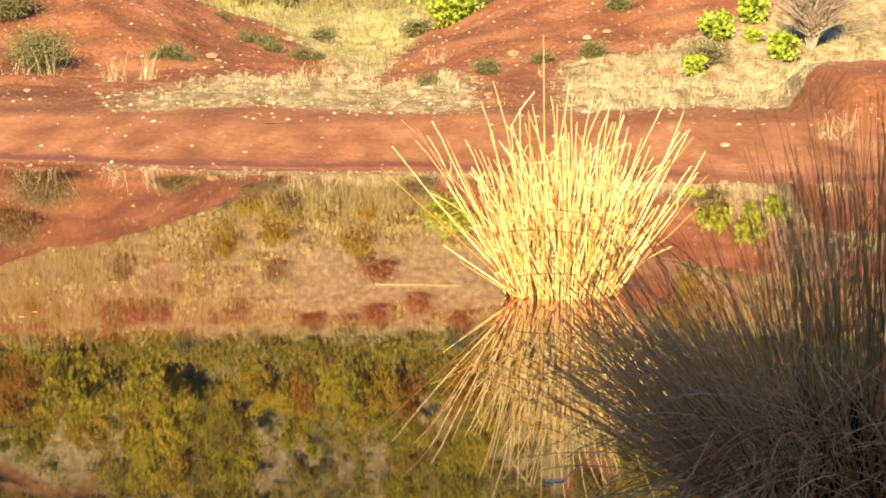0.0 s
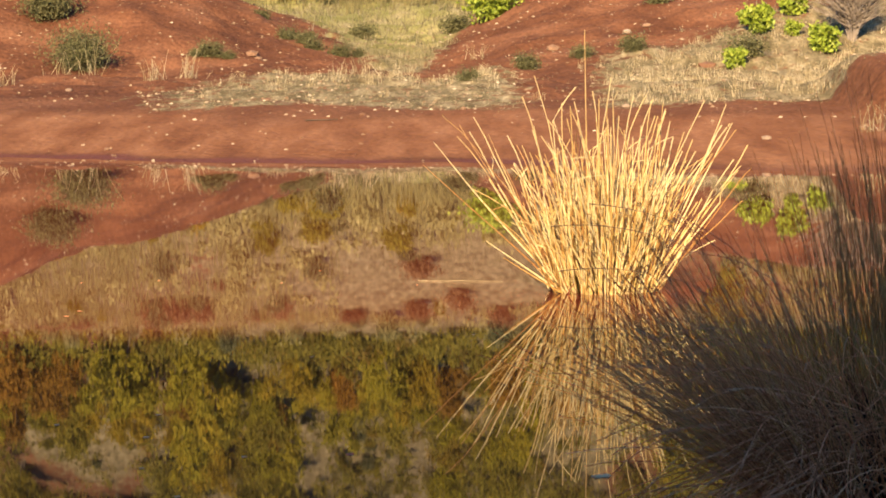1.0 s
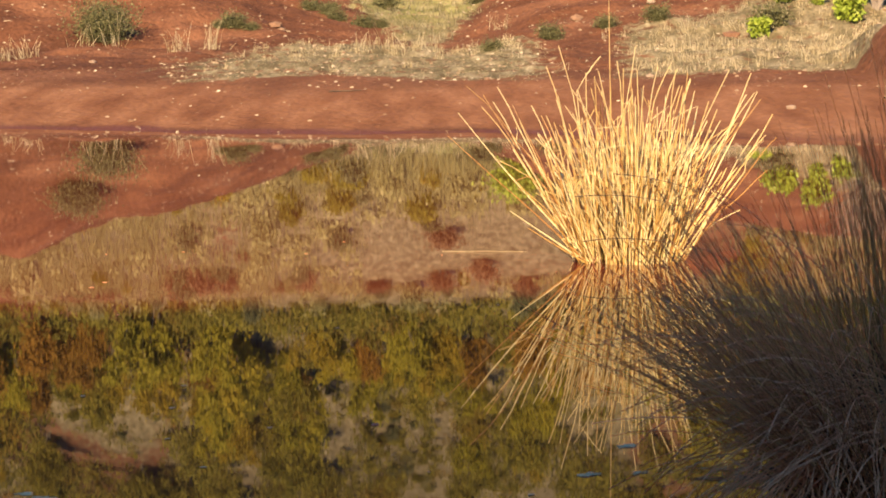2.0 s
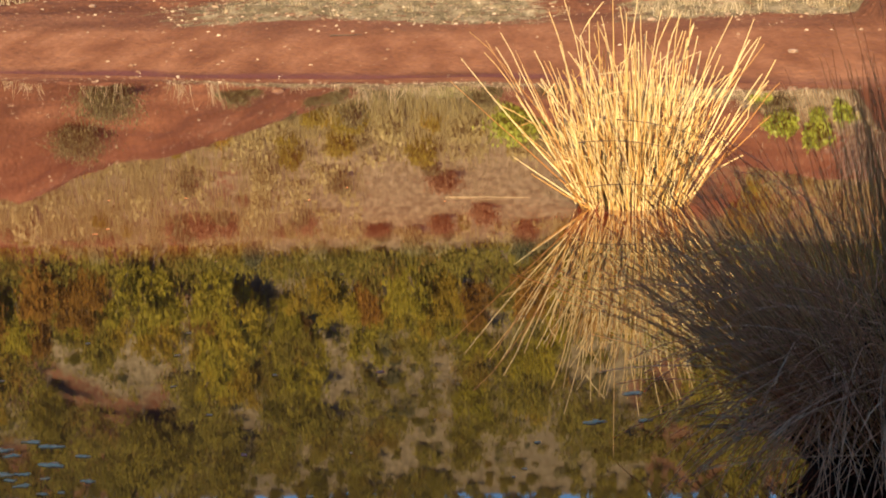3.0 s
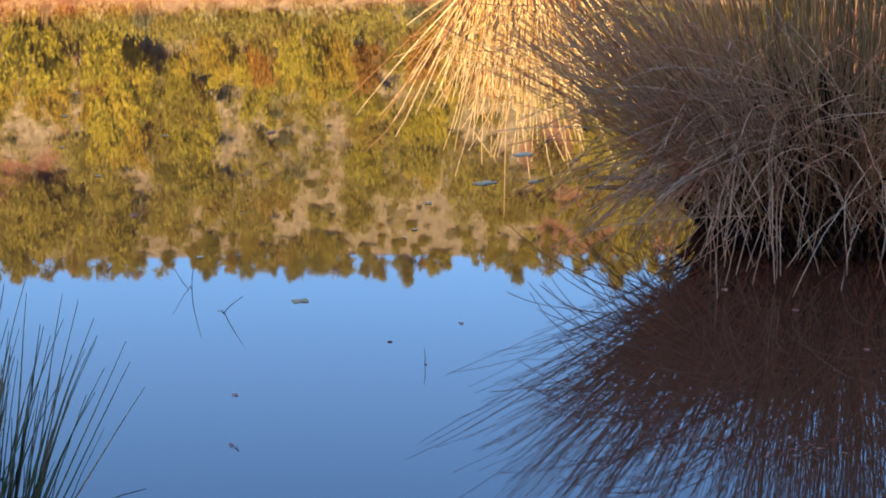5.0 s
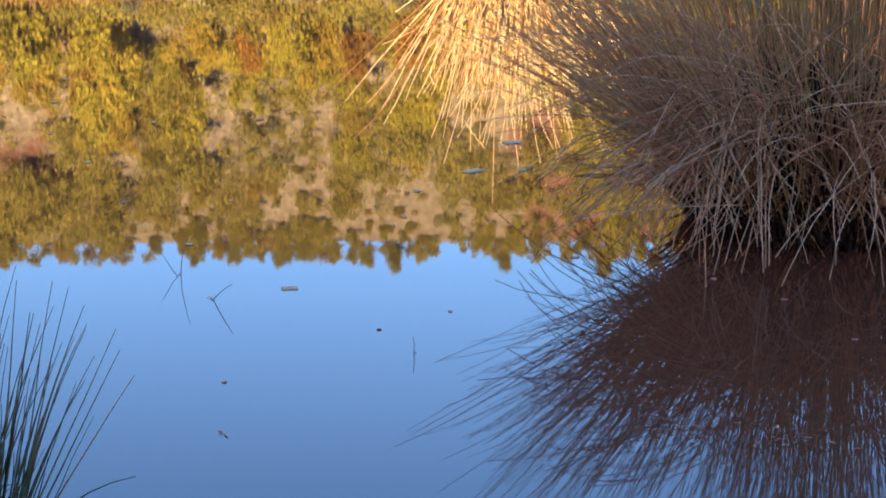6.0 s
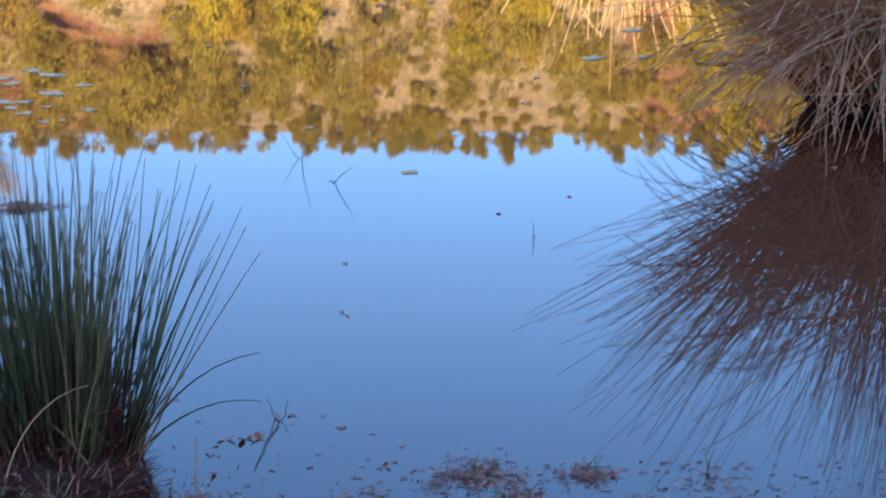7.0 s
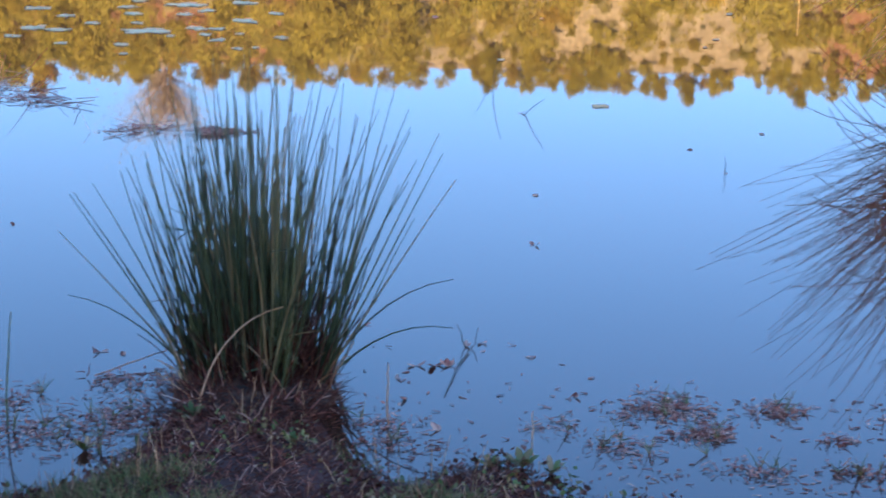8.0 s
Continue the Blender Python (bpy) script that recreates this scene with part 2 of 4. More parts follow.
def stone_material():
    k = Nodes("pale_stone", 0.85, 0.3)
    c = k.ramp(k.obrand(), [(0.0, (0.165, 0.078, 0.045)), (0.6, (0.245, 0.145, 0.092)), (1.0, (0.36, 0.275, 0.21))])
    k.color(k.mix(0.6, c, k.ramp(k.noise(20.0, 5.0), [(0.3, (0.6, 0.55, 0.5)), (0.7, (1.1, 1.1, 1.1))]), "MULTIPLY"))
    k.bump(k.noise(30.0, 5.0), 0.6, 0.02)
    return k.m


M_STONE = stone_material()


def mud_material():
    k = Nodes("brown_mud", 0.8, 0.3)
    k.color(k.ramp(k.noise(40.0, 6.0), [(0.3, (0.035, 0.012, 0.007)), (0.55, (0.12, 0.038, 0.020)), (0.75, (0.22, 0.085, 0.045))]))
    k.bump(k.noise(90.0, 5.0), 1.0, 0.01)
    return k.m


M_MUD = mud_material()
M_GRAVEL = leafy("gravel_bits", [(0.0, (0.12, 0.06, 0.035)), (0.5, (0.24, 0.16, 0.105)), (1.0, (0.42, 0.34, 0.25))], 0.85, 0.2, 0.0)
M_MOULD = leafy("dark_mould", [(0.0, (0.06, 0.014, 0.009)), (0.7, (0.18, 0.045, 0.028)), (1.0, (0.30, 0.095, 0.055))], 0.9, 0.03, 0.0)


def pad_material():
    k = Nodes("floating_leaf", 0.95, 0.0)
    c = k.ramp(k.obrand(), [(0.0, (0.95, 0.45, 0.22)), (0.4, (0.98, 0.50, 0.26)), (1.0, (0.98, 0.56, 0.31))])
    k.color(k.mix(0.5, c, k.ramp(k.noise(40.0, 4.0), [(0.3, (0.8, 0.74, 0.7)), (0.7, (1.05, 1.05, 1.05))]), "MULTIPLY"))
    return k.m


M_PAD = pad_material()


# ---- mesh helpers ----
def mesh_ob(name, verts, faces, material, parent=None, label="", smooth=True):
    me = bpy.data.meshes.new(name)
    me.from_pydata([tuple(v) for v in verts], [], faces)
    me.materials.append(material)
    if smooth:
        me.polygons.foreach_set("use_smooth", [True] * len(me.polygons))
    me.update()
    ob = new(name, me)
    if parent:
        ob.parent = parent
    if label:
        tagged(ob, label)
    return ob


def thing(name, label, category, at=(0, 0, 0), group="", kind=""):
    ob = new(name)
    ob.empty_display_size = 0.1
    ob.location = at
    return tagged(ob, label, category, group, kind)


class Strands:
    """Many thin tapered stems in one mesh, each an island."""

    def __init__(self, sides=3):
        self.v, self.f, self.sides = [], [], sides

    def add(self, pts, r0, r1):
        n, k, base = len(pts), self.sides, len(self.v)
        for i, p in enumerate(pts):
            d = (pts[min(i + 1, n - 1)] - pts[max(i - 1, 0)])
            d = d.normalized() if d.length > 1e-9 else Vector((0, 0, 1))
            a = d.cross(Vector((0.31, 0.77, 0.56))).normalized()
            b = d.cross(a)
            r = r0 + (r1 - r0) * i / (n - 1)
            for j in range(k):
                g = 2 * math.pi * j / k
                self.v.append(p + (a * math.cos(g) + b * math.sin(g)) * r)
        for i in range(n - 1):
            for j in range(k):
                q = base + i * k
                self.f.append((q + j, q + (j + 1) % k, q + k + (j + 1) % k, q + k + j))

    def make(self, name, material, parent=None, label=""):
        return mesh_ob(name, self.v, self.f, material, parent, label)


def arc(p, heading, lean, length, droop, segs=6, wobble=0.0, rnd=random):
    """A stem from p: it leans from upright towards heading (degrees) and droops by so many degrees on its way."""
    pts, q, g = [Vector(p)], Vector(p), radians(lean)
    h = radians(heading)
    for i in range(segs):
        q = q + Vector((math.cos(h) * math.sin(g), math.sin(h) * math.sin(g), math.cos(g))) * (length / segs)
        pts.append(q.copy())
        g += radians(droop) / segs * (0.4 + 1.2 * i / segs) + radians(rnd.uniform(-wobble, wobble)) * 0.45
        h += radians(rnd.uniform(-wobble, wobble))
    return pts


# ---- ground ----
def step(a, b, x):
    t = np.clip((x - a) / (b - a), 0, 1)
    return t * t * (3 - 2 * t)


LAT = np.random.RandomState(5).rand(64, 64)


def vnoise(x, y):
    xi, yi = np.floor(x).astype(int), np.floor(y).astype(int)
    fx, fy = x - xi, y - yi
    fx, fy = fx * fx * (3 - 2 * fx), fy * fy * (3 - 2 * fy)
    g = lambda i, j: LAT[(xi + i) % 64, (yi + j) % 64]
    return (g(0, 0) * (1 - fx) + g(1, 0) * fx) * (1 - fy) + (g(0, 1) * (1 - fx) + g(1, 1) * fx) * fy - 0.5


def fbm(x, y, s, octaves=4):
    out, amp = 0.0, 1.0
    for _ in range(octaves):
        out = out + amp * vnoise(x * s + 7.3, y * s + 3.1)
        s, amp = s * 2.03, amp * 0.5
    return out


def far_shore(x):
    s = np.interp(x, [-26, -18, -10, -6.2, -3.2, -1.4, 0.1, 4.1, 9, 16, 22], [10, 29, 32.5, 31.8, 29.8, 29.2, 29.5, 26.9, 25.5, 21, 10])
    return s + 0.35 * vnoise(x * 1.1, x * 0 + 2.5) + 0.12 * vnoise(x * 4.3, x * 0 + 8.5)


def near_shore(x):
    s = np.interp(x, [-26, -12, -3, -1.4, -1.08, -0.95, -0.88, -0.81, -0.68, -0.61, -0.56, -0.46, -0.29, -0.17, 0.3, 2, 10, 22], [10, 5.5, 3.20, 3.13, 3.16, 3.23, 3.42, 3.64, 3.69, 3.60, 3.42, 3.31, 3.42, 3.32, 3.13, 3.0, 4.5, 10])
    return s + 0.03 * vnoise(x * 9.0, x * 0 + 4.5)


def height(x, y):
    fs, ns = far_shore(x), near_shore(x)
    q = y - fs
    base = np.interp(q, [-30, -3, -0.6, 0, 12, 20], [-0.7, -0.35, -0.05, 0.0, 0.75, 0.95])
    hill = np.interp(y, [50, 52, 75, 95, 105, 165, 185, 260, 600], [0.0, 0.25, 2.05, 8.2, 10.6, 37.0, 38.0, 32.0, 10.0])
    left = np.interp(x, [-30, -22, -14, -10.9, -9, -7.6, -5.7, -4.5, -3.1, -2.1, -1.2], [0, 1.6, 2.7, 2.8, 1.95, 1.72, 1.20, 0.78, 0.38, 0.16, 0.0])
    left = left * np.clip((y - 47.5) / 7.5, 0, 1) ** 0.8 * (1 - step(57, 67, y))
    right = np.interp(x, [-0.8, 0.2, 0.9, 2.4, 5, 8, 12, 16, 26], [0, 0.12, 0.45, 1.0, 1.75, 2.3, 2.7, 2.4, 0.0])
    right = right * np.clip((y - 45.5) / 10.5, 0, 1) ** 0.85 * (1 - step(60, 70, y))
    cut = 0.70 * step(6.05, 6.6, x) * step(31.8, 33.6, y) * (1 - step(36, 40, y)) * (1 - step(14, 18, x))
    far = base + (hill + left + right + cut) * step(0, 4, q)
    rough = fbm(x, y, 0.35) * 0.22 * step(8, 16, q) + fbm(x, y, 1.6) * 0.16 * step(6, 14, q) + fbm(x, y, 1.2, 2) * 0.012 * step(-0.5, 2, q)
    rough = rough + fbm(x, y, 0.06, 3) * 2.4 * step(95, 125, y) * (1 - 0.8 * step(145, 165, y))
    far = far + rough
    p = ns - y
    back = np.interp(-y, [-8, 2, 6, 25, 40, 120], [0, 0, 1.2, 17.4, 17.8, 12.0]) * (1 - 0.9 * step(7, 17, np.abs(x + 7))) + 0.5 * fbm(x, y, 0.35, 2) * step(18, 24, -y)
    near = np.interp(p, [-30, -2, -0.5, 0, 0.35, 3, 6], [-0.8, -0.4, -0.09, 0.0, 0.06, 0.13, 0.2]) + back + fbm(x, y, 3.0, 3) * 0.02
    wet = (q < 0) & (p < 0)
    z = np.where(q > -2, np.where(p > -2, np.maximum(far, near), far), near)
    z = np.where(wet, np.maximum(np.minimum(far, -0.004), np.minimum(near, -0.004)), z)
    return z


# clearings in the wood: x, y, half the width, half the depth
CLEARINGS = ((-19.2, 121.0, 3.8, 7.0), (-7.4, 122.5, 2.0, 9.0), (-3.9, 127.0, 1.5, 7.0), (-2.8, 142.0, 2.6, 8.0), (2.6, 151.0, 4.6, 8.5), (-21.0, 158.0, 5.0, 5.0), (-12.0, 159.0, 4.2, 4.5), (-10.0, 142.0, 1.6, 6.0), (-28.0, 137.0, 3.0, 7.0), (8.0, 123.0, 2.5, 8.0), (12.5, 139.0, 3.0, 7.0))
GLADE = ((-8.7, 108.5, 1.0, 4.0), (-12.9, 107.0, 0.8, 4.0), (-21.5, 106.0, 1.2, 4.0), (1.0, 107.0, 1.5, 4.0), (-5.6, 106.0, 0.7, 4.0))


def clearing(x, y, spots=CLEARINGS):
    """1 inside a clearing, 0 outside, with an uneven rim."""
    out = np.zeros_like(np.asarray(x, float))
    wob = 0.5 * fbm(x, y, 0.4, 2)
    for cx, cy, rx, ry in spots:
        d = np.hypot((x - cx) / rx, (y - cy) / ry) + wob
        out = np.maximum(out, 1 - step(0.8, 1.15, d))
    return out


def cover_maps(x, y):
    q = y - far_shore(x)
    strip = step(7.2, 9.2, q + fbm(x, y, 0.5) * 3) * (1 - step(46.5, 48, y)) * step(-7.5, -4.0, x - (y - 40) * 0.25) * (1 - step(0.6, 2.4, x)) * 0.70
    gully = step(44, 50, y) * step(-2.6, -1.3, x + (y - 52) * 0.20) * (1 - step(-0.9, 0.2, x - (y - 50) * 0.12))
    rstrip = step(35.2, 36.4, y) * (1 - step(46.0, 50.0, y - np.clip(x - 4.0, 0, 9) * 0.8)) * step(1.9, 3.2, x - (y - 38) * 0.06) * 0.72
    hill = step(62, 72, y) * np.clip(0.66 + 0.9 * fbm(x, y * 0.6, 0.13, 2) - 0.22 * step(84, 94, y), 0.12, 0.85)
    hill = np.where(y > 106, 0.40 * step(62, 72, y), hill)
    hill = np.maximum(hill, 0.72 * step(98, 100, y + fbm(x, y, 0.2, 2) * 3) * (1 - step(102.5, 105, y + fbm(x, y, 0.3, 2) * 4)))
    hill = np.maximum(hill, 0.78 * clearing(x, y) * step(112, 116, y))
    hill = hill * (1 - 0.9 * clearing(x, y, GLADE))
    nearg = step(-0.06, 0.15, near_shore(x) - y) * 0.45
    cover = np.clip(np.maximum.reduce([strip, gully * 0.78, rstrip, hill, nearg]), 0, 1)
    green = np.clip(gully * step(48, 60, y) * (1 - step(74, 84, y)) * 0.8 + nearg * 0.5, 0, 1)
    wet = np.where(q > -1, 1 - step(0.02, 0.4, q + fbm(x, y, 0.8) * 0.8), 0) + np.where(near_shore(x) - y > -1, 1 - step(0.1, 1.2, near_shore(x) - y), 0)
    silt = step(0.1, 1.0, q) * (1 - step(4, 9, q + fbm(x, y, 0.4) * 4)) * 0.9
    return cover, green, np.clip(wet, 0, 1), silt


def spaced(*runs):
    out = []
    for a, b, s in runs:
        out += list(np.arange(a, b, s))
    return np.array(out)


def build_ground():
    xs = spaced((-900, -200, 70), (-200, -60, 10), (-60, -24, 2.0), (-24, -13, 0.5), (-13, -1.5, 0.16), (-1.5, 1.0, 0.06), (1.0, 10, 0.16), (10, 24, 0.5), (24, 60, 2.0), (60, 200, 10), (200, 901, 70))
    ys = spaced((-900, -160, 80), (-160, -40, 10), (-40, 1, 1.0), (1, 2.6, 0.2), (2.6, 4.2, 0.06), (4.2, 25, 0.8), (25, 58, 0.16), (58, 110, 0.6), (110, 190, 1.6), (190, 300, 10), (300, 901, 60))
    X, Y = np.meshgrid(xs, ys)
    Z = height(X, Y)
    nx, ny = len(xs), len(ys)
    verts = np.stack([X, Y, Z], -1).reshape(-1, 3)
    idx = np.arange(nx * ny).reshape(ny, nx)
    faces = np.stack([idx[:-1, :-1], idx[:-1, 1:], idx[1:, 1:], idx[1:, :-1]], -1).reshape(-1, 4)
    ob = mesh_ob("ground", verts.tolist(), faces.tolist(), M_GROUND)
    for nm, arr in zip(("cover", "green", "wet", "silt"), cover_maps(X, Y)):
        ob.data.attributes.new(nm, "FLOAT", "POINT").data.foreach_set("value", arr.reshape(-1).astype(np.float32))
    return tagged(ob, "bare red earth with stony mounds, dry turf and a hill", "ground", kind="structure")


build_ground()


def zat(x, y):
    return float(height(np.array([x], float), np.array([y], float))[0])


def build_water():
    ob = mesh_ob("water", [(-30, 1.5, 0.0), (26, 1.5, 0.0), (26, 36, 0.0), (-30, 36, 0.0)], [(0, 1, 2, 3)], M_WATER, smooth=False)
    return tagged(ob, "still muddy pond water that mirrors bank and sky", "water", kind="structure")


build_water()


# ---- tussocks ----
def stem_parts(parent, name, joined, stems, material, label="", limit=300):
    """The first stems as parts of their own, the rest joined as stuff."""
    for path, r0, r1 in stems[:limit]:
        one = Strands()
        one.add(path, r0, r1)
        one.make(name, material, parent, label)
    if len(stems) > limit:
        rest = Strands()
        for path, r0, r1 in stems[limit:]:
            rest.add(path, r0, r1)
        tagged(rest.make(joined, material, parent, label), kind="stuff")


def above_water(path, floor=-0.015):
    """The stem up to where it dips under."""
    out = path[:2]
    for p in path[2:]:
        if p.z < floor:
            break
        out.append(p)
    return out


def ring(r, radius, low=0.0, squash=1.0, a0=0, a1=360):
    a = r.uniform(a0, a1)
    rad = radius * math.sqrt(low * low + (1 - low * low) * r.random())
    return a, rad / radius, Vector((math.cos(radians(a)) * rad, math.sin(radians(a)) * rad * squash, 0))


def gold_tussock():
    r = random.Random(13)
    t = thing("rush_tussock", "tall sunlit straw-yellow rush tussock standing in the pond", "tussock", (0.98, 13.85, 0))
    stems = []
    for a, lean, ln in ((172, 42, 1.25), (178, 47, 1.2), (186, 55, 0.62), (12, 31, 1.2), (6, 35, 1.0), (197, 60, 0.5), (110, 5, 1.62), (150, 38, 1.3), (30, 34, 1.35)):
        stems.append((arc((math.cos(radians(a)) * 0.22, math.sin(radians(a)) * 0.1 - 0.1, -0.03), a, lean, ln, r.uniform(-6, 10), 8, 3, r), 0.007, 0.0025))
    for i in range(600):
        a, out, p = ring(r, 0.31, 0, 0.8)
        lean = out ** 1.3 * r.uniform(6, 36) + r.gauss(0, 6)
        length = r.uniform(0.36, 1.0) + 0.45 * r.random() ** 3
        p.z = -0.05
        path = arc(p, a + r.gauss(0, 26), lean, length, r.uniform(-10, 34), 9, 12, r)
        if r.random() < 0.36:  # kinked or snapped near the tip
            k = r.randrange(5, 9)
            path = path[: k + 1] + arc(path[k], r.uniform(0, 360), r.choice((r.uniform(15, 60), r.uniform(15, 60), r.uniform(60, 120))), length * r.uniform(0.08, 0.24), 20, 3, 10, r)[1:]
        stems.append((path, r.uniform(0.0034, 0.0062), 0.0030))
    stem_parts(t, "stem", "stem_mass", stems, M_GOLD)
    base = Strands()
    for i in range(22):
        a, out, p = ring(r, 0.33, 0.3)
        base.add(arc(p, a + r.gauss(0, 60), r.uniform(20, 75), r.uniform(0.04, 0.10), 20, 4, 8, r), 0.005, 0.003)
    tagged(base.make("dead_base", M_MOULD, t, "matted brown dead base"), kind="stuff")
    for x0, y0, z0, fall, n in ((-0.35, -0.50, 0.47, 0.012, 9), (-0.12, -0.46, 0.60, 0.030, 6), (-0.30, -0.44, 0.20, 0.008, 6)):
        bent = Strands()
        bent.add([Vector((x0 + 0.11 * i, y0, z0 - 0.004 * (i - 3) ** 2 - fall * i)) for i in range(n)], 0.0035, 0.002)
        bent.make("bent_stem", M_TWIG, t, "dark bent stem")


def dark_tussock():
    r = random.Random(23)
    t = thing("rush_tussock", "large shaded grey-brown rush tussock drooping over the water", "tussock", (1.42, 6.53, 0))
    stems = []
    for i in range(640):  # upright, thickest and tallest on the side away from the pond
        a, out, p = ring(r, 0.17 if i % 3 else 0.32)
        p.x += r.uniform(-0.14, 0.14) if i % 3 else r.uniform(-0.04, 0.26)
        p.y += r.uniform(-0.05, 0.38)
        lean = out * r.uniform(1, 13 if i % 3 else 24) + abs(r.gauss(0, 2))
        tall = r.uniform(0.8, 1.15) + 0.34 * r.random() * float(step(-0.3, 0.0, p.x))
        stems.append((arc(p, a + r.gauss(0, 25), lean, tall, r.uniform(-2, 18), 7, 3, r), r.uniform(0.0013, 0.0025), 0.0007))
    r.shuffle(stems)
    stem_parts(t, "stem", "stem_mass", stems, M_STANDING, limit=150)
    stems = []
    for i in range(200):  # leaning out on the pond's side
        a, out, p = ring(r, 0.34, 0.3, 1, 110, 270)
        p.x += 0.05
        stems.append((arc(p, a + r.gauss(0, 25), r.uniform(15, 42), r.uniform(0.55, 0.95), r.uniform(4, 32), 8, 4, r), r.uniform(0.0013, 0.0024), 0.0007))
    for i in range(1350):  # arching out over the pond, flatter towards the open water
        a, out, p = ring(r, 0.36, 0.35, 1, 90, 300)
        p.z = r.uniform(0, 0.15)
        left = max(0.0, -math.cos(radians(a)))
        if math.sin(radians(a)) < -0.45 and r.random() < 0.72:  # the front is open down to the dark heart
            continue
        p.x -= 0.08
        p.z += 0.04 * left
        lean = r.uniform(20, 54) + 6 * left
        stems.append((above_water(arc(p, a + r.gauss(0, 20), lean, 0.35 + 0.55 * r.random() + 0.35 * r.random() ** 2 * left, r.uniform(-6, 24), 9, 4.5, r)), r.uniform(0.0011, 0.0022), 0.0008))
    for i in range(420):  # and on the far side
        a, out, p = ring(r, 0.36, 0.35, 1, -60, 150)
        p.y += 0.12
        stems.append((above_water(arc(p, a + r.gauss(0, 22), r.uniform(15, 50), r.uniform(0.5, 1.0), r.uniform(5, 45), 8, 4, r)), r.uniform(0.0012, 0.0022), 0.0008))
    r.shuffle(stems)
    stem_parts(t, "stem", "stem_mass", stems, M_DUN, limit=150)
    hang = []
    for i in range(210):  # dead stems that fall from the heart of the tussock to the water
        a, out, p = ring(r, 0.34, 0.55, 1, 155, 335)
        p.x -= 0.05
        p.z = r.uniform(0.16, 0.44)
        hang.append((above_water(arc(p, a + r.gauss(0, 38), r.uniform(55, 118), r.uniform(0.35, 0.80), r.uniform(15, 75), 10, 7, r), -0.03), r.uniform(0.0016, 0.0033), 0.0014))
    for i in range(110):  # and from the mass that leans over the pond
        p = Vector((r.uniform(-0.52, -0.18), r.uniform(-0.32, 0.05), r.uniform(0.22, 0.46)))
        hang.append((above_water(arc(p, r.uniform(170, 280), r.uniform(85, 140), r.uniform(0.3, 0.62), r.uniform(10, 50), 9, 7, r), -0.03), r.uniform(0.0014, 0.0028), 0.0012))
    for i in range(70):  # long ones that bow over
        a, out, p = ring(r, 0.32, 0.5, 1, 150, 340)
        p.z = r.uniform(0.05, 0.30)
        hang.append((above_water(arc(p, a + r.gauss(0, 45), r.uniform(5, 40), r.uniform(0.6, 1.05), r.uniform(60, 140), 12, 6, r), -0.03), r.uniform(0.0018, 0.0032), 0.0014))
    for i in range(85):  # broken ones, lying across each other
        a, out, p = ring(r, 0.42, 0.6, 1, 165, 330)
        p.z = r.uniform(0.10, 0.48)
        hang.append((above_water(arc(p, r.uniform(0, 360), r.uniform(30, 95), r.uniform(0.25, 0.65), r.uniform(-5, 30), 8, 4, r)), r.uniform(0.0016, 0.0030), 0.0012))
    r.shuffle(hang)
    stem_parts(t, "hanging_stem", "hanging_mass", hang, M_DEAD, "bleached hanging dead stem")
    # dead stems, coloured near-black to stand in for shade in the heart
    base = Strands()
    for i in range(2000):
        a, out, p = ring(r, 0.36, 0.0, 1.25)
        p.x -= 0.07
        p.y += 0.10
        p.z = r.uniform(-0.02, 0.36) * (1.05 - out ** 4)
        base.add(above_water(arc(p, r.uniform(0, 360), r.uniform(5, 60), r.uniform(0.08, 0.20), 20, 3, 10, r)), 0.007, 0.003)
    tagged(base.make("dead_base", M_SHADE_CORE, t, "dense dead base, coloured near-black for its shaded heart"), kind="stuff")


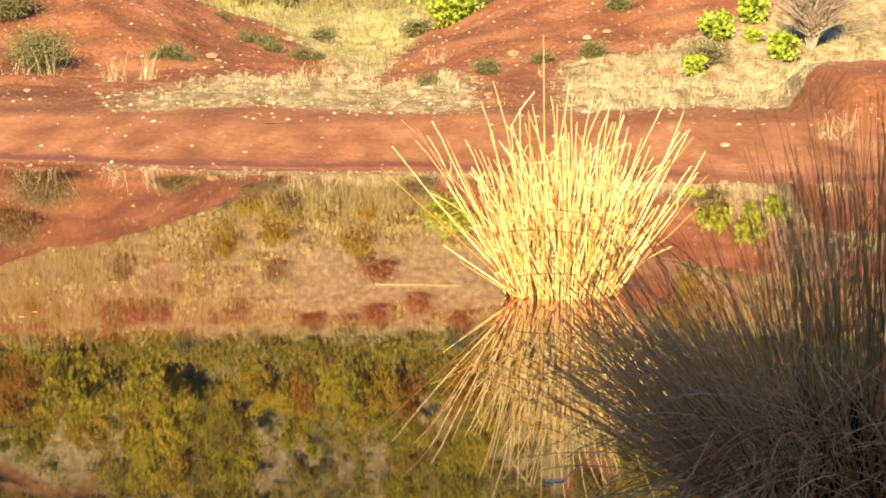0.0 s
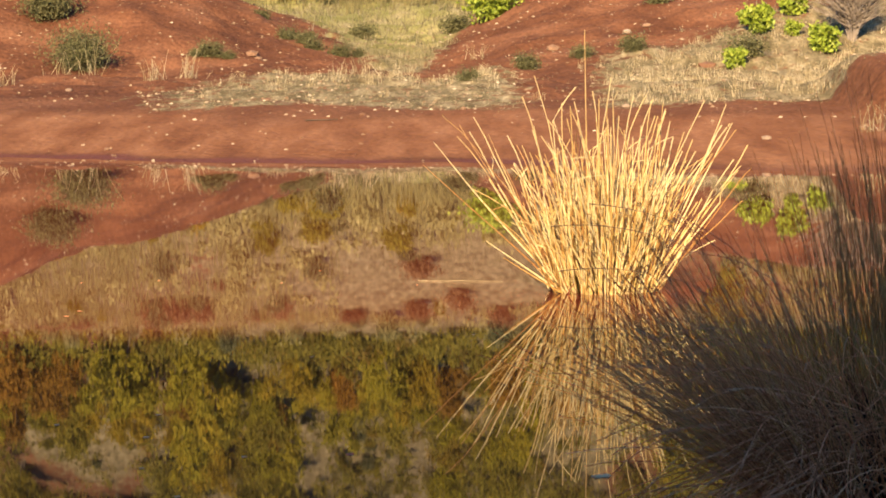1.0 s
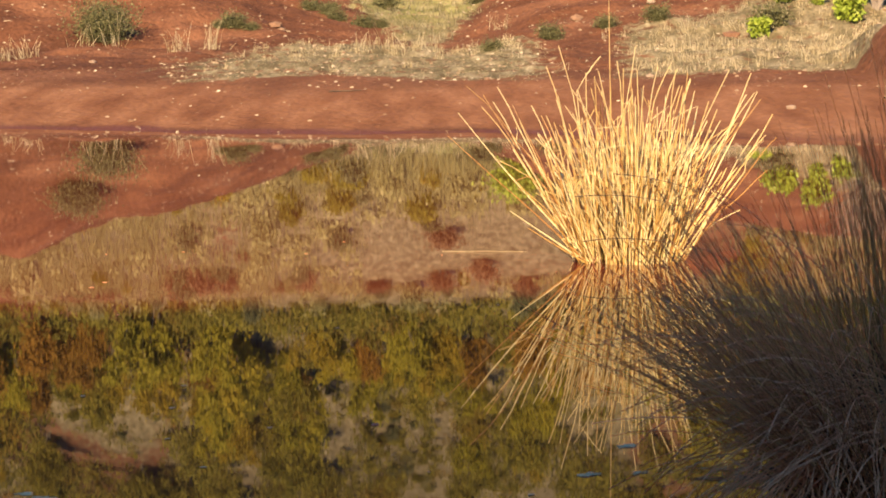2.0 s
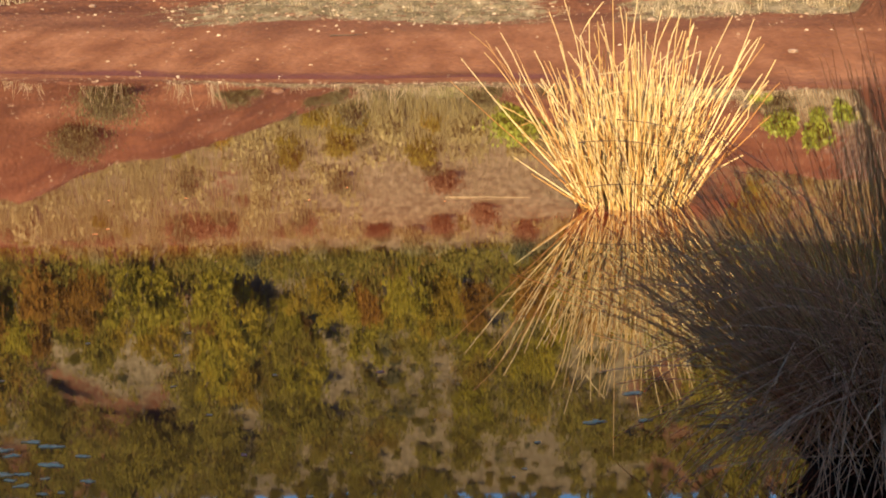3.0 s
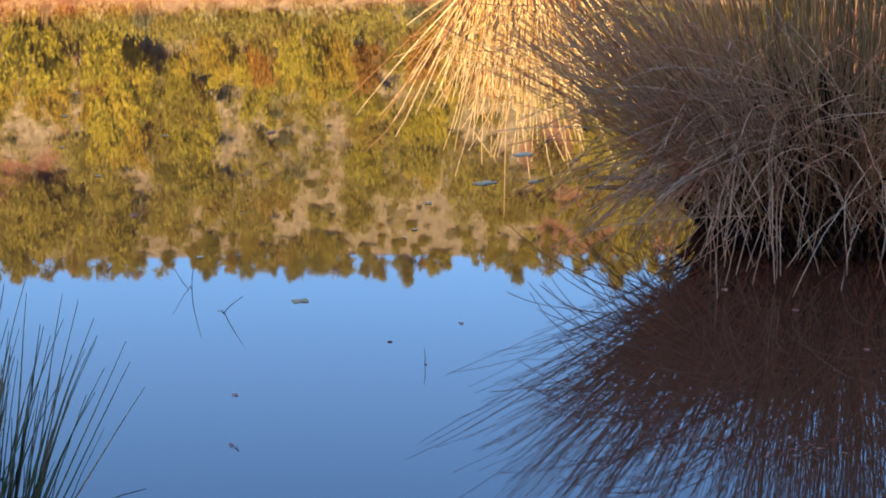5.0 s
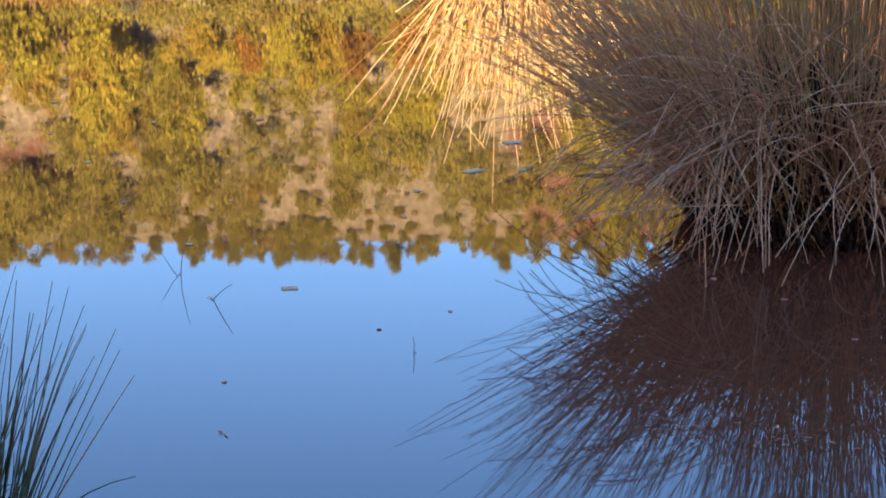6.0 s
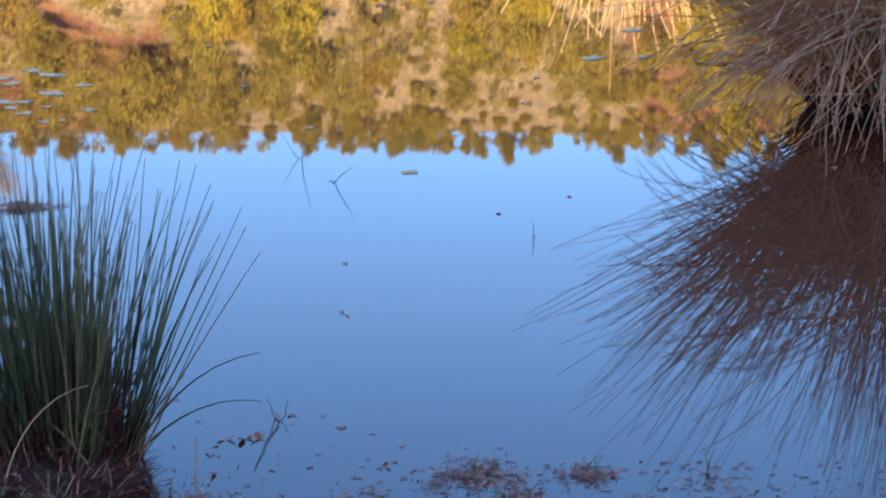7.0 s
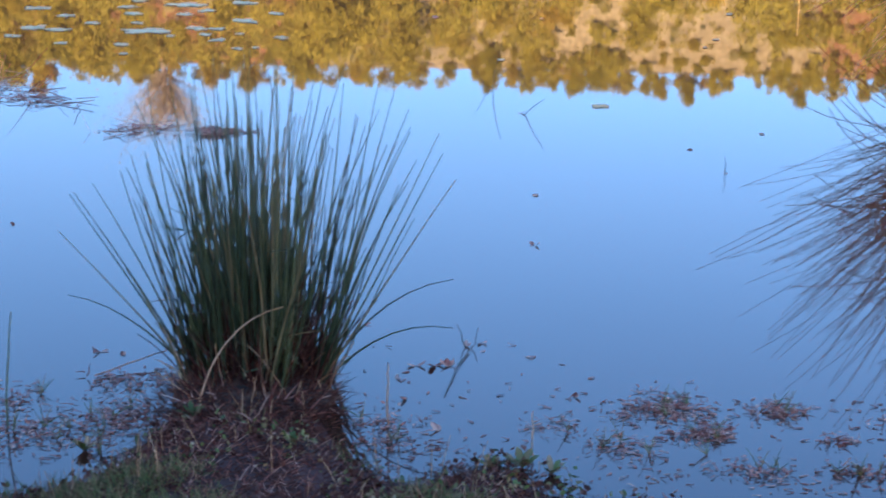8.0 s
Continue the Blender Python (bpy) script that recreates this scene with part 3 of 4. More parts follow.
def green_rush():
    r = random.Random(37)
    t = thing("rush_clump", "dark green rush clump rooted in dark red-brown litter", "rush", (-0.735, 3.74, 0))
    stems = []
    for a, lean, ln, dr in ((178, 40, 0.38, 4), (172, 34, 0.42, 0), (5, 30, 0.34, 60), (2, 27, 0.5, 0), (-4, 40, 0.30, 70), (183, 30, 0.42, 2), (176, 40, 0.30, 55), (8, 24, 0.52, 2), (0, 31, 0.47, 4), (-8, 16, 0.52, 14), (10, 14, 0.54, 12), (-15, 20, 0.45, 16), (-20, 14, 0.5, 10), (15, 20, 0.46, 12), (186, 24, 0.42, 8), (170, 24, 0.42, -8)):
        stems.append((arc((math.cos(radians(a)) * 0.1, -0.02, 0.0), a, lean, ln, dr, 8, 2, r), 0.0031, 0.0008))
    tufts = [(ring(r, 0.11), r.uniform(0.75, 1.0)) for _ in range(46)]
    for i in range(370):
        (a, out, c), tall = r.choice(tufts)
        p = c + Vector((r.gauss(0, 0.016), r.gauss(0, 0.016), 0))
        path = arc(p, a + r.gauss(0, 24), out * r.uniform(3, 19) + r.gauss(0, 4), tall * r.uniform(0.26, 0.70) * (1.0 - 0.15 * out), r.uniform(-5, 18), 8, 6, r)
        if r.random() < 0.08:
            k = r.randrange(3, 6)
            path = path[: k + 1] + arc(path[k], r.uniform(0, 360), r.uniform(60, 130), r.uniform(0.04, 0.14), 10, 3, 4, r)[1:]
        stems.append((path, r.uniform(0.0021, 0.0039), 0.0007))
    stem_parts(t, "stem", "stem_mass", stems, M_RUSH)
    sheath = Strands()
    for i in range(420):
        a, out, p = ring(r, 0.125)
        sheath.add(arc(p, a + r.gauss(0, 60), r.uniform(0, 35), r.uniform(0.06, 0.24) * (1.1 - 0.4 * out), 20, 4, 6, r), r.uniform(0.0016, 0.0026), 0.0008)
    tagged(sheath.make("sheath_mass", M_MOULD, t, "brown dead sheaths at the foot"), kind="stuff")
    dead = []
    dead.append((arc((-0.085, -0.16, 0.01), 5, 14, 0.26, 75, 9, 2, r), 0.0022, 0.0012))
    for i in range(26):
        a, out, p = ring(r, 0.16, 0.5, 1, 190, 350)
        dead.append((arc(p, a + r.gauss(0, 50), r.uniform(0, 60), r.uniform(0.05, 0.20), r.uniform(0, 80), 7, 5, r), r.uniform(0.0012, 0.0022), 0.0008))
    stem_parts(t, "dead_stem", "dead_mass", dead, M_DEAD, "pale dead stem")
    bm = bmesh.new()
    bmesh.ops.create_icosphere(bm, subdivisions=4, radius=1.0)
    for v in bm.verts:
        n = noise.fractal(v.co * 2.2, 1.0, 2.0, 4) * 0.16 + noise.fractal(v.co * 7.0, 1.0, 2.0, 3) * 0.10
        w = v.co * (1.0 + n)
        v.co = Vector((w.x * 0.135, w.y * 0.16 - 0.10, max(-0.03, w.z * 0.046)))
    me = bpy.data.meshes.new("mound")
    bm.to_mesh(me)
    bm.free()
    me.materials.append(M_MUD)
    mound = new("mound", me)
    mound.parent = t
    tagged(mound, "dark brown mound of mud and litter")
    s = Strands()
    for i in range(1900):
        a, out, p = ring(r, 0.165)
        p.y = p.y * 1.5 - 0.14
        p.z = 0.044 * math.sqrt(max(0.0, 1 - out * out)) + r.uniform(-0.004, 0.006)
        s.add(arc(p, a + r.gauss(0, 80), r.uniform(25, 105), r.uniform(0.01, 0.045), 25, 3, 14, r), r.uniform(0.0005, 0.0014), 0.0004)
    tagged(s.make("litter_mound", M_MOULD, t, "brown matted litter mound"), kind="stuff")
    s = Strands()
    for i in range(110):
        a, out, p = ring(r, 0.16, 0.2)
        p.y = p.y * 1.5 - 0.15
        p.z = 0.046 * math.sqrt(max(0.0, 1 - out * out)) + 0.003
        s.add(arc(p, a + r.gauss(0, 60), r.uniform(5, 100), r.uniform(0.015, 0.055), 25, 3, 12, r), r.uniform(0.0008, 0.0018), 0.0005)
    tagged(s.make("top_litter", M_LITTER, t, "reddish dead stalks on the mound"), kind="stuff")


gold_tussock()
dark_tussock()
green_rush()


# ---- woody plants ----
def leaf_cloud(r, clusters, per, spread, size, upright=0.0):
    """Small folded leaf quads round cluster centres."""
    v, f = [], []
    for c, rad in clusters:
        for _ in range(per):
            d = Vector((r.gauss(0, 1), r.gauss(0, 1), r.gauss(0, 1))) * (rad * spread)
            p = c + d
            n = Vector((r.gauss(0, 1), r.gauss(0, 1), r.gauss(0, 1) + upright)).normalized()
            a = n.cross(Vector((r.gauss(0, 1), r.gauss(0, 1), r.gauss(0, 1)))).normalized() * size * r.uniform(0.6, 1.3)
            b = n * size * r.uniform(0.8, 1.8) * 0.6
            k = len(v)
            v += [p - b, p + a * 0.5, p + b, p - a * 0.5]
            f.append((k, k + 1, k + 2, k + 3))
    return v, f


def woody(name, label, category, seed, tall, wide, stems, per, leaf, material, upright=0.0, low=0.25, bark=None, group=""):
    """A shrub or tree: tapered trunk or stems with limbs, and a crown of many leaves."""
    r = random.Random(seed)
    t = thing(name, label, category, group=group)
    s, clusters = Strands(5), []
    for i in range(stems):
        a = r.uniform(0, 360)
        path = arc((r.gauss(0, 0.03) * tall, r.gauss(0, 0.03) * tall, -0.1), a, r.uniform(2, 22 if stems > 1 else 8), tall * r.uniform(0.75, 0.95), 10, 7, 8, r)
        s.add(path, tall * 0.022 / math.sqrt(stems) + 0.004, tall * 0.003)
        for j in range(2, 8):
            if j / 7 < low:
                continue
            for _ in range(3):
                reach = wide * 0.5 * r.uniform(0.35, 1.0) * math.sin(math.pi * (0.2 + 0.75 * j / 8))
                limb = arc(path[j], r.uniform(0, 360), r.uniform(25, 70), reach, 10, 4, 10, r)
                s.add(limb, tall * 0.006 + 0.002, tall * 0.001)
                clusters.append((limb[-1], wide * r.uniform(0.10, 0.2)))
                clusters.append((limb[2], wide * r.uniform(0.08, 0.15)))
        clusters.append((path[-1], wide * 0.12))
    s.make("branch_work", bark or M_BARK, t)
    if per:
        v, f = leaf_cloud(r, clusters, per, 0.6, leaf, upright)
        mesh_ob("crown", v, f, material, t, smooth=False)
    return t


def place(t, x, y, scale=1.0, turn=0.0, sink=0.0):
    t.matrix_basis = pose(x, y, zat(x, y) - sink, 0, 0, turn) @ Matrix.Diagonal((scale, scale, scale, 1))
    return t


def placed_copy(t, x, y, scale, turn, sink=0.0, squash=1.0):
    c = copy_thing(t, Matrix.Identity(4))
    c.matrix_basis = pose(x, y, zat(x, y) - sink, 0, 0, turn) @ Matrix.Diagonal((scale, scale, scale * squash, 1))
    return c


# shrubs of the far bank
place(woody("shrub", "low grey-green shrub at the foot of the red mound", "shrub", 3, 0.48, 1.75, 15, 22, 0.030, M_SHRUB, upright=1.0, low=0.05, bark=M_PALEBARK), -7.55, 48.1)
place(woody("shrub", "dark rounded shrub on the red mound slope", "shrub", 4, 0.45, 1.5, 11, 24, 0.034, M_SHRUB, low=0.05), -8.8, 51.4)
lime = woody("shrub", "bright lime-green leafy shrub on the red slope", "shrub", 5, 0.66, 0.62, 5, 7, 0.075, M_LIME, low=0.1, group="lime shrubs")
place(lime, 6.75, 48.4, 1.0)
for x, y, sc in ((7.76, 46.5, 0.95), (5.86, 45.8, 0.68), (7.64, 49.9, 1.0), (7.30, 47.7, 0.55), (6.55, 49.4, 0.5)):
    placed_copy(lime, x, y, sc, x * 77)
place(woody("shrub", "broad lime-green shrub on the grassy slope", "shrub", 6, 0.62, 1.5, 9, 16, 0.07, M_LIME, low=0.1), 1.25, 57.0)
place(woody("bare_shrub", "leafless grey twiggy shrub beside green ones", "shrub", 7, 1.4, 2.4, 38, 0, 0.05, M_SHRUB, low=0.1, bark=M_PALEBARK), 8.5, 47.3, 1.2)
low_shrub = woody("low_shrub", "small brownish-green heath shrub on red earth", "shrub", 8, 0.17, 0.80, 7, 14, 0.026, M_SHRUB, low=0.05, group="heath shrubs")
place(low_shrub, -5.0, 49.5)
for x, y, sc in ((-3.6, 53.6, 0.9), (-3.2, 52.9, 0.65), (-2.95, 52.6, 0.8), (-2.3, 52.1, 0.9), (-3.1, 53.6, 0.6), (-4.6, 49.4, 0.6), (2.94, 47.7, 0.85), (3.97, 47.4, 0.95), (6.17, 46.3, 1.35), (1.73, 47.0, 0.95), (0.5, 42.5, 0.7), (-4.4, 56.0, 0.8), (-5.3, 49.5, 0.6), (2.1, 58.6, 1.3), (0.4, 58.5, 1.4), (-2.0, 58.0, 1.2), (5.0, 52.9, 1.1), (-1.9, 52.0, 0.6)):
    placed_copy(low_shrub, x, y, sc, x * 131)


def scatter(kinds, spots):
    """Each kind is placed once and then copied."""
    first = set()
    for k, x, y, sc, turn, squash in spots:
        if k in first:
            placed_copy(kinds[k], x, y, sc, turn, 0.08, squash)
        else:
            first.add(k)
            place(kinds[k], x, y, sc, turn, 0.08)


def open_ground(x, y, spots=CLEARINGS):
    return float(clearing(np.array([x]), np.array([y]), spots)[0]) > 0.4


def leaf_stuff(name, label, category, material, clumps, per, size, upright, r):
    """Many clumps of leaves joined into one mesh."""
    v, f = leaf_cloud(r, clumps, per, 0.55, size, upright)
    tagged(mesh_ob(name, v, f, material, smooth=False), label, category, kind="stuff")


def hillside():
    r = random.Random(71)
    trees = [woody("tree", "yellow-green upright small tree on the hillside", "tree", 40 + i, 3.6, 2.4, 3 + i % 3, 30, 0.115, M_BROOM, upright=1.2, low=0.1, group="hillside trees") for i in range(5)]
    spots, far = [], []
    for i in range(1700):
        y = 108 + 60 * r.random() ** 0.75
        x = r.uniform(-0.31, 0.20) * y
        if open_ground(x, y) or open_ground(x, y, GLADE) or 6.5 < x < 8.2 and y > 163:
            continue
        if len(spots) < 130:
            spots.append((r.randrange(5), x, y, r.uniform(0.65, 1.2) if y < 148 else r.uniform(0.35, 0.6), r.uniform(0, 360), r.uniform(0.8, 1.3)))
        elif r.random() < 0.8:
            far.append((x, y, r.uniform(0.35, 0.9) * (1 if y < 150 else 0.6)))
    for i in range(120):
        y = r.uniform(156, 168)
        spots.append((r.randrange(5), r.uniform(-0.33, 0.20) * y, y, 0.22 + 0.45 * r.random() ** 2, r.uniform(0, 360), r.uniform(0.8, 1.4)))
    for x, sc in ((3.2, 0.6), (0.4, 0.45), (1.5, 0.5), (-1.2, 0.45), (5.0, 0.45), (11.5, 0.55)):
        spots.append((1, x, 164, sc, x * 40, 1.15))
    scatter(trees, spots)
    bright = [woody("tree", "bright yellow upright tree at the wood's edge", "tree", 46 + i, 3.8, 1.7, 3, 26, 0.12, M_YELLOW, upright=1.4, low=0.05, group="wood edge trees") for i in range(3)]
    edge = [(0, -15.9, 105.4, 1.05, 20, 1.15), (1, -14.6, 106.0, 1.1, 80, 1.2), (2, -15.2, 109.0, 1.1, 150, 1.2), (1, -11.7, 106.2, 1.0, 200, 1.1), (0, -10.7, 108.5, 1.1, 260, 1.2), (2, -11.9, 112.0, 1.2, 10, 1.2), (0, -9.9, 117.0, 1.1, 70, 1.1), (2, -8.6, 118.0, 1.1, 140, 1.1), (1, -6.6, 109.5, 0.9, 30, 1.0), (0, -3.4, 106.0, 0.9, 95, 1.05), (2, -2.3, 107.0, 1.0, 190, 1.1), (1, -1.2, 110.5, 1.0, 240, 1.1), (0, -17.6, 112.0, 1.0, 130, 1.1), (1, -13.4, 116.0, 1.0, 310, 1.1), (2, -10.3, 111.8, 0.75, 15, 1.0), (1, -9.4, 113.2, 0.8, 75, 1.0), (0, -12.7, 110.0, 0.7, 100, 1.0)]
    for i in range(60):
        y = 106 + 22 * r.random()
        x = r.uniform(-0.28, 0.17) * y
        if not (open_ground(x, y) or open_ground(x, y, GLADE)):
            edge.append((i % 3, x, y, r.uniform(0.5, 0.95), r.uniform(0, 360), r.uniform(0.9, 1.3)))
    scatter(bright, edge)
    rusty = [woody("tree", "orange-brown autumn tree at the wood's edge", "tree", 146 + i, 3.2, 2.0, 4, 26, 0.12, M_RUST, upright=1.2, low=0.05, group="rusty trees") for i in range(2)]
    scatter(rusty, [(i % 2, x, y, sc, x * 57, 1.1) for i, (x, y, sc) in enumerate(((-20.2, 106.0, 1.0), (-18.9, 107.5, 1.1), (-23.3, 108.0, 1.0), (-17.6, 106.2, 0.8), (-9.0, 115.5, 0.9), (-13.2, 110.5, 0.8), (0.4, 110.5, 0.9), (3.0, 108.0, 0.9), (-4.9, 110.0, 0.8), (6.2, 112.0, 1.0), (-1.9, 108.5, 0.7), (-21.6, 112.5, 0.9), (9.5, 109.0, 1.0), (-24.5, 118.0, 0.9)))])
    clumps = []
    for x, y, sc in far:  # the thicket between the trees
        z = zat(x, y)
        for k in range(9):
            h = r.random() ** 0.7
            clumps.append((Vector((x + r.gauss(0, 0.55) * sc, y + r.gauss(0, 0.55) * sc, z + 0.2 + 2.6 * h * sc)), 0.75 * sc * (1.15 - 0.6 * h)))
    for i in range(330):  # low growth along the wood's edge
        y = 104.5 + 5 * r.random() ** 1.5
        x, sc = r.uniform(-0.28, 0.2) * y, r.uniform(0.5, 1.0)
        clumps += [(Vector((x + r.gauss(0, 0.5) * sc, y + r.gauss(0, 0.3), zat(x, y) + r.uniform(0.0, 1.1) * sc)), 0.5 * sc) for _ in range(5)]
    leaf_stuff("thicket", "dense yellow-green thicket covering the hillside", "thicket", M_THICKET, clumps, 28, 0.125, 1.2, r)
    scrub = [woody("scrub_bush", "pale yellowish scrub bush on the red hillside", "shrub", 50 + i, 1.5, 1.3, 6, 12, 0.10, (M_SAGE, M_BROOM, M_SHRUB)[i], upright=1.4, low=0.05, group="hillside scrub") for i in range(3)]
    scrub.append(woody("scrub_bush", "dark red-brown dry bush on the red hillside", "shrub", 59, 1.2, 1.7, 6, 9, 0.09, M_BRACKEN, upright=0.4, low=0.05, group="hillside scrub"))
    low = [(2, -11.9, 94.2, 0.8, 10, 0.6), (2, -10.9, 94.5, 0.75, 60, 0.6), (2, -10.2, 93.8, 0.5, 80, 0.9), (2, -17.0, 98.0, 0.8, 120, 0.5), (2, -15.8, 98.4, 0.6, 170, 0.5), (2, -6.9, 93.8, 0.6, 210, 0.9), (2, -4.9, 85.5, 0.7, 20, 0.9), (2, -1.4, 84.5, 0.6, 40, 0.6)]
    low += [(3, x, y, sc, x * 33, sq) for x, y, sc, sq in ((-12.2, 94.6, 0.9, 0.8), (-11.2, 94.2, 1.0, 0.9), (-10.1, 94.4, 0.7, 1.2), (-16.9, 98.6, 0.9, 0.7), (-15.6, 98.2, 0.8, 0.7), (-6.7, 94.4, 0.7, 1.1), (-3.9, 96.5, 0.8, 0.6), (-1.2, 95.5, 0.9, 0.7), (0.6, 92.0, 0.9, 0.8), (-1.0, 86.5, 1.0, 0.7), (-7.9, 97.5, 0.7, 0.6), (-19.5, 97.0, 0.9, 0.7), (2.6, 96.0, 0.9, 0.8), (-9.0, 91.0, 0.5, 0.8))]
    for i in range(140):
        y = r.uniform(72, 103)
        x = r.uniform(-0.28, 0.2) * y
        if float(fbm(np.array([x]), np.array([y * 0.6]), 0.13, 2)[0]) > r.uniform(-0.45, 0.05):
            low.append((r.choice((0, 1, 0, 1, 2)), x, y, r.uniform(0.25, 0.95), r.uniform(0, 360), r.uniform(0.7, 1.2)))
    scatter(scrub, low)
    for i in range(150):  # pale scrub in the clearings above
        cx, cy, rx, ry = r.choice(CLEARINGS)
        x, y = cx + r.gauss(0, rx * 0.6), cy + r.gauss(0, ry * 0.6)
        placed_copy(scrub[r.choice((0, 1, 0, 1, 2))], x, y, r.uniform(0.3, 0.75), r.uniform(0, 360), 0.08, r.uniform(0.6, 1.0))
    clumps = []
    for i in range(620):  # low growth between the bushes
        y = r.uniform(74, 104)
        x = r.uniform(-0.28, 0.2) * y
        if float(fbm(np.array([x]), np.array([y * 0.6]), 0.13, 2)[0]) < -0.2:
            continue
        z, sc = zat(x, y), r.uniform(0.2, 0.8)
        clumps += [(Vector((x + r.gauss(0, 0.3) * sc, y, z + r.uniform(0.05, 0.9) * sc)), 0.4 * sc) for _ in range(4)]
    leaf_stuff("undergrowth", "dry yellowish undergrowth on the lower hillside", "undergrowth", M_SAGE, clumps, 14, 0.11, 0.8, r)
    clumps = []
    for i in range(420):  # scrubby growth in the clearings
        cx, cy, rx, ry = r.choice(CLEARINGS)
        x, y = cx + r.gauss(0, rx * 0.55), cy + r.gauss(0, ry * 0.6)
        z, sc = zat(x, y), r.uniform(0.25, 0.8)
        clumps += [(Vector((x + r.gauss(0, 0.4) * sc, y, z + r.uniform(0.0, 0.7) * sc)), 0.45 * sc) for _ in range(3)]
    leaf_stuff("clearing_scrub", "low olive scrub in the clearings of the wood", "undergrowth", M_THICKET, clumps, 14, 0.11, 0.8, r)
    bare = woody("bare_tree", "nearly leafless grey-brown tree on the hill top", "tree", 61, 5.0, 13.0, 15, 4, 0.10, M_SAGE, low=0.1, bark=M_PALEBARK)
    place(bare, -35.4, 162.0)


hillside()


# ---- grasses of the banks ----
def grass_sheet(name, label, material, seed, count, xr, yr, tall, clump, keep, thick=0.006, sink=0.02, lean=(0, 30)):
    r, g = random.Random(seed), np.random.RandomState(seed)
    X, Y = g.uniform(*xr, count * 6), g.uniform(*yr, count * 6)
    ok = g.rand(count * 6) < keep(X, Y)
    X, Y = X[ok][:count], Y[ok][:count]
    s = Strands(3)
    for x, y, z in zip(X.tolist(), Y.tolist(), height(X, Y).tolist()):
        for _ in range(clump):
            h = tall * r.uniform(0.4, 1.2)
            s.add(arc((x + r.gauss(0, tall * 0.3), y + r.gauss(0, tall * 0.3), z - sink), r.uniform(0, 360), r.uniform(*lean), h, 20, 2, 5, r), thick, thick * 0.3)
    return tagged(s.make(name, material), label, "grass", kind="stuff")


def covered(x, y):
    return cover_maps(x, y)[0]


grass_sheet("turf", "short dry olive turf on the far bank", M_TURF, 81, 9500, (-7, 10), (35, 56), 0.045, 3, lambda x, y: covered(x, y) ** 1.5, 0.006)
grass_sheet("dry_grass", "pale dry grass tufts along the foot of the mounds", M_DRYGRASS, 82, 560, (-4.5, 9.5), (35.5, 51.0), 0.17, 9, lambda x, y: covered(x, y) ** 2 * np.where(x > 1.5, 0.8, np.where(y > 42, 0.5, 0.08)), 0.006)
grass_sheet("hill_grass", "tall straw and olive grass on the lower hillside", M_SAGE, 88, 3600, (-24, 17), (66, 100), 0.75, 5, lambda x, y: np.clip(0.35 + 1.6 * fbm(x, y * 0.6, 0.13, 2) + 0.5 * fbm(x, y, 0.5, 2), 0, 1), 0.022, 0.05, (0, 22))
grass_sheet("slope_grass", "green and straw grass on the slope behind", M_TURF, 83, 2600, (-8, 8), (50, 90), 0.20, 3, covered, 0.010)


def tuft(x, y, tall, n, seed):
    r = random.Random(seed)
    t = thing("dry_grass_tuft", "pale dry grass tuft at the mound's foot", "grass", (x, y, zat(x, y)), group="dry tufts")
    blades = [(arc((r.gauss(0, 0.14), r.gauss(0, 0.14), -0.02), r.uniform(0, 360), abs(r.gauss(0, 24)), tall * r.uniform(0.3, 1.1), 25, 5, 9, r), r.uniform(0.004, 0.008), 0.0025) for _ in range(n)]
    stem_parts(t, "blade", "blade_mass", blades, M_DRYGRASS)


for i, (x, y, h, n) in enumerate(((-8.8, 45.6, 0.5, 30), (-7.2, 47.2, 0.9, 12), (-5.75, 45.6, 0.5, 22), (-5.1, 46.0, 0.6, 26), (-9.2, 45.3, 0.45, 22), (4.5, 46.6, 0.4, 24), (0.86, 50.6, 0.4, 16), (-1.9, 42.6, 0.45, 26), (-1.5, 43.0, 0.5, 20), (6.2, 32.0, 0.4, 18), (5.9, 31.0, 0.35, 14), (-7.9, 47.3, 0.6, 10), (-0.8, 43.5, 0.4, 20))):
    tuft(x, y, h, n, 300 + i)


# ---- stones ----
def stone_mesh(seed):
    r = random.Random(seed)
    bm = bmesh.new()
    bmesh.ops.create_icosphere(bm, subdivisions=1, radius=1.0)
    for v in bm.verts:
        v.co = Vector((v.co.x * 1.25, v.co.y, v.co.z * 0.62)) * r.uniform(0.75, 1.15)
    me = bpy.data.meshes.new("stone")
    bm.to_mesh(me)
    bm.free()
    me.materials.append(M_STONE)
    return me


def stones():
    r = random.Random(91)
    shapes = [stone_mesh(400 + i) for i in range(6)]
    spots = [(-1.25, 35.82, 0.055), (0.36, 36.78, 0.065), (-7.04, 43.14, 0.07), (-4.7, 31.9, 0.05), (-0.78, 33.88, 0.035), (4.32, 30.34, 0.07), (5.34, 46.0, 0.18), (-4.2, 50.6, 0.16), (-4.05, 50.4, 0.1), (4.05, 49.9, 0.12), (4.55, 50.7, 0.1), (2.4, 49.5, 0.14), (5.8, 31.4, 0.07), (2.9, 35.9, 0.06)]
    for i in range(45):
        x, y = r.uniform(-9, 8), r.uniform(30, 55)
        if y > float(far_shore(np.array([x]))[0]) + 0.3:
            spots.append((x, y, 0.012 + 0.026 * r.random() ** 3))
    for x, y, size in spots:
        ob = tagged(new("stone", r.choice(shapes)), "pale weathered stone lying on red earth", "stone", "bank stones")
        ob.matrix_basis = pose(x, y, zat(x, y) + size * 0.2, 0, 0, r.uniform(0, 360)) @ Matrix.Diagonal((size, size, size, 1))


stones()


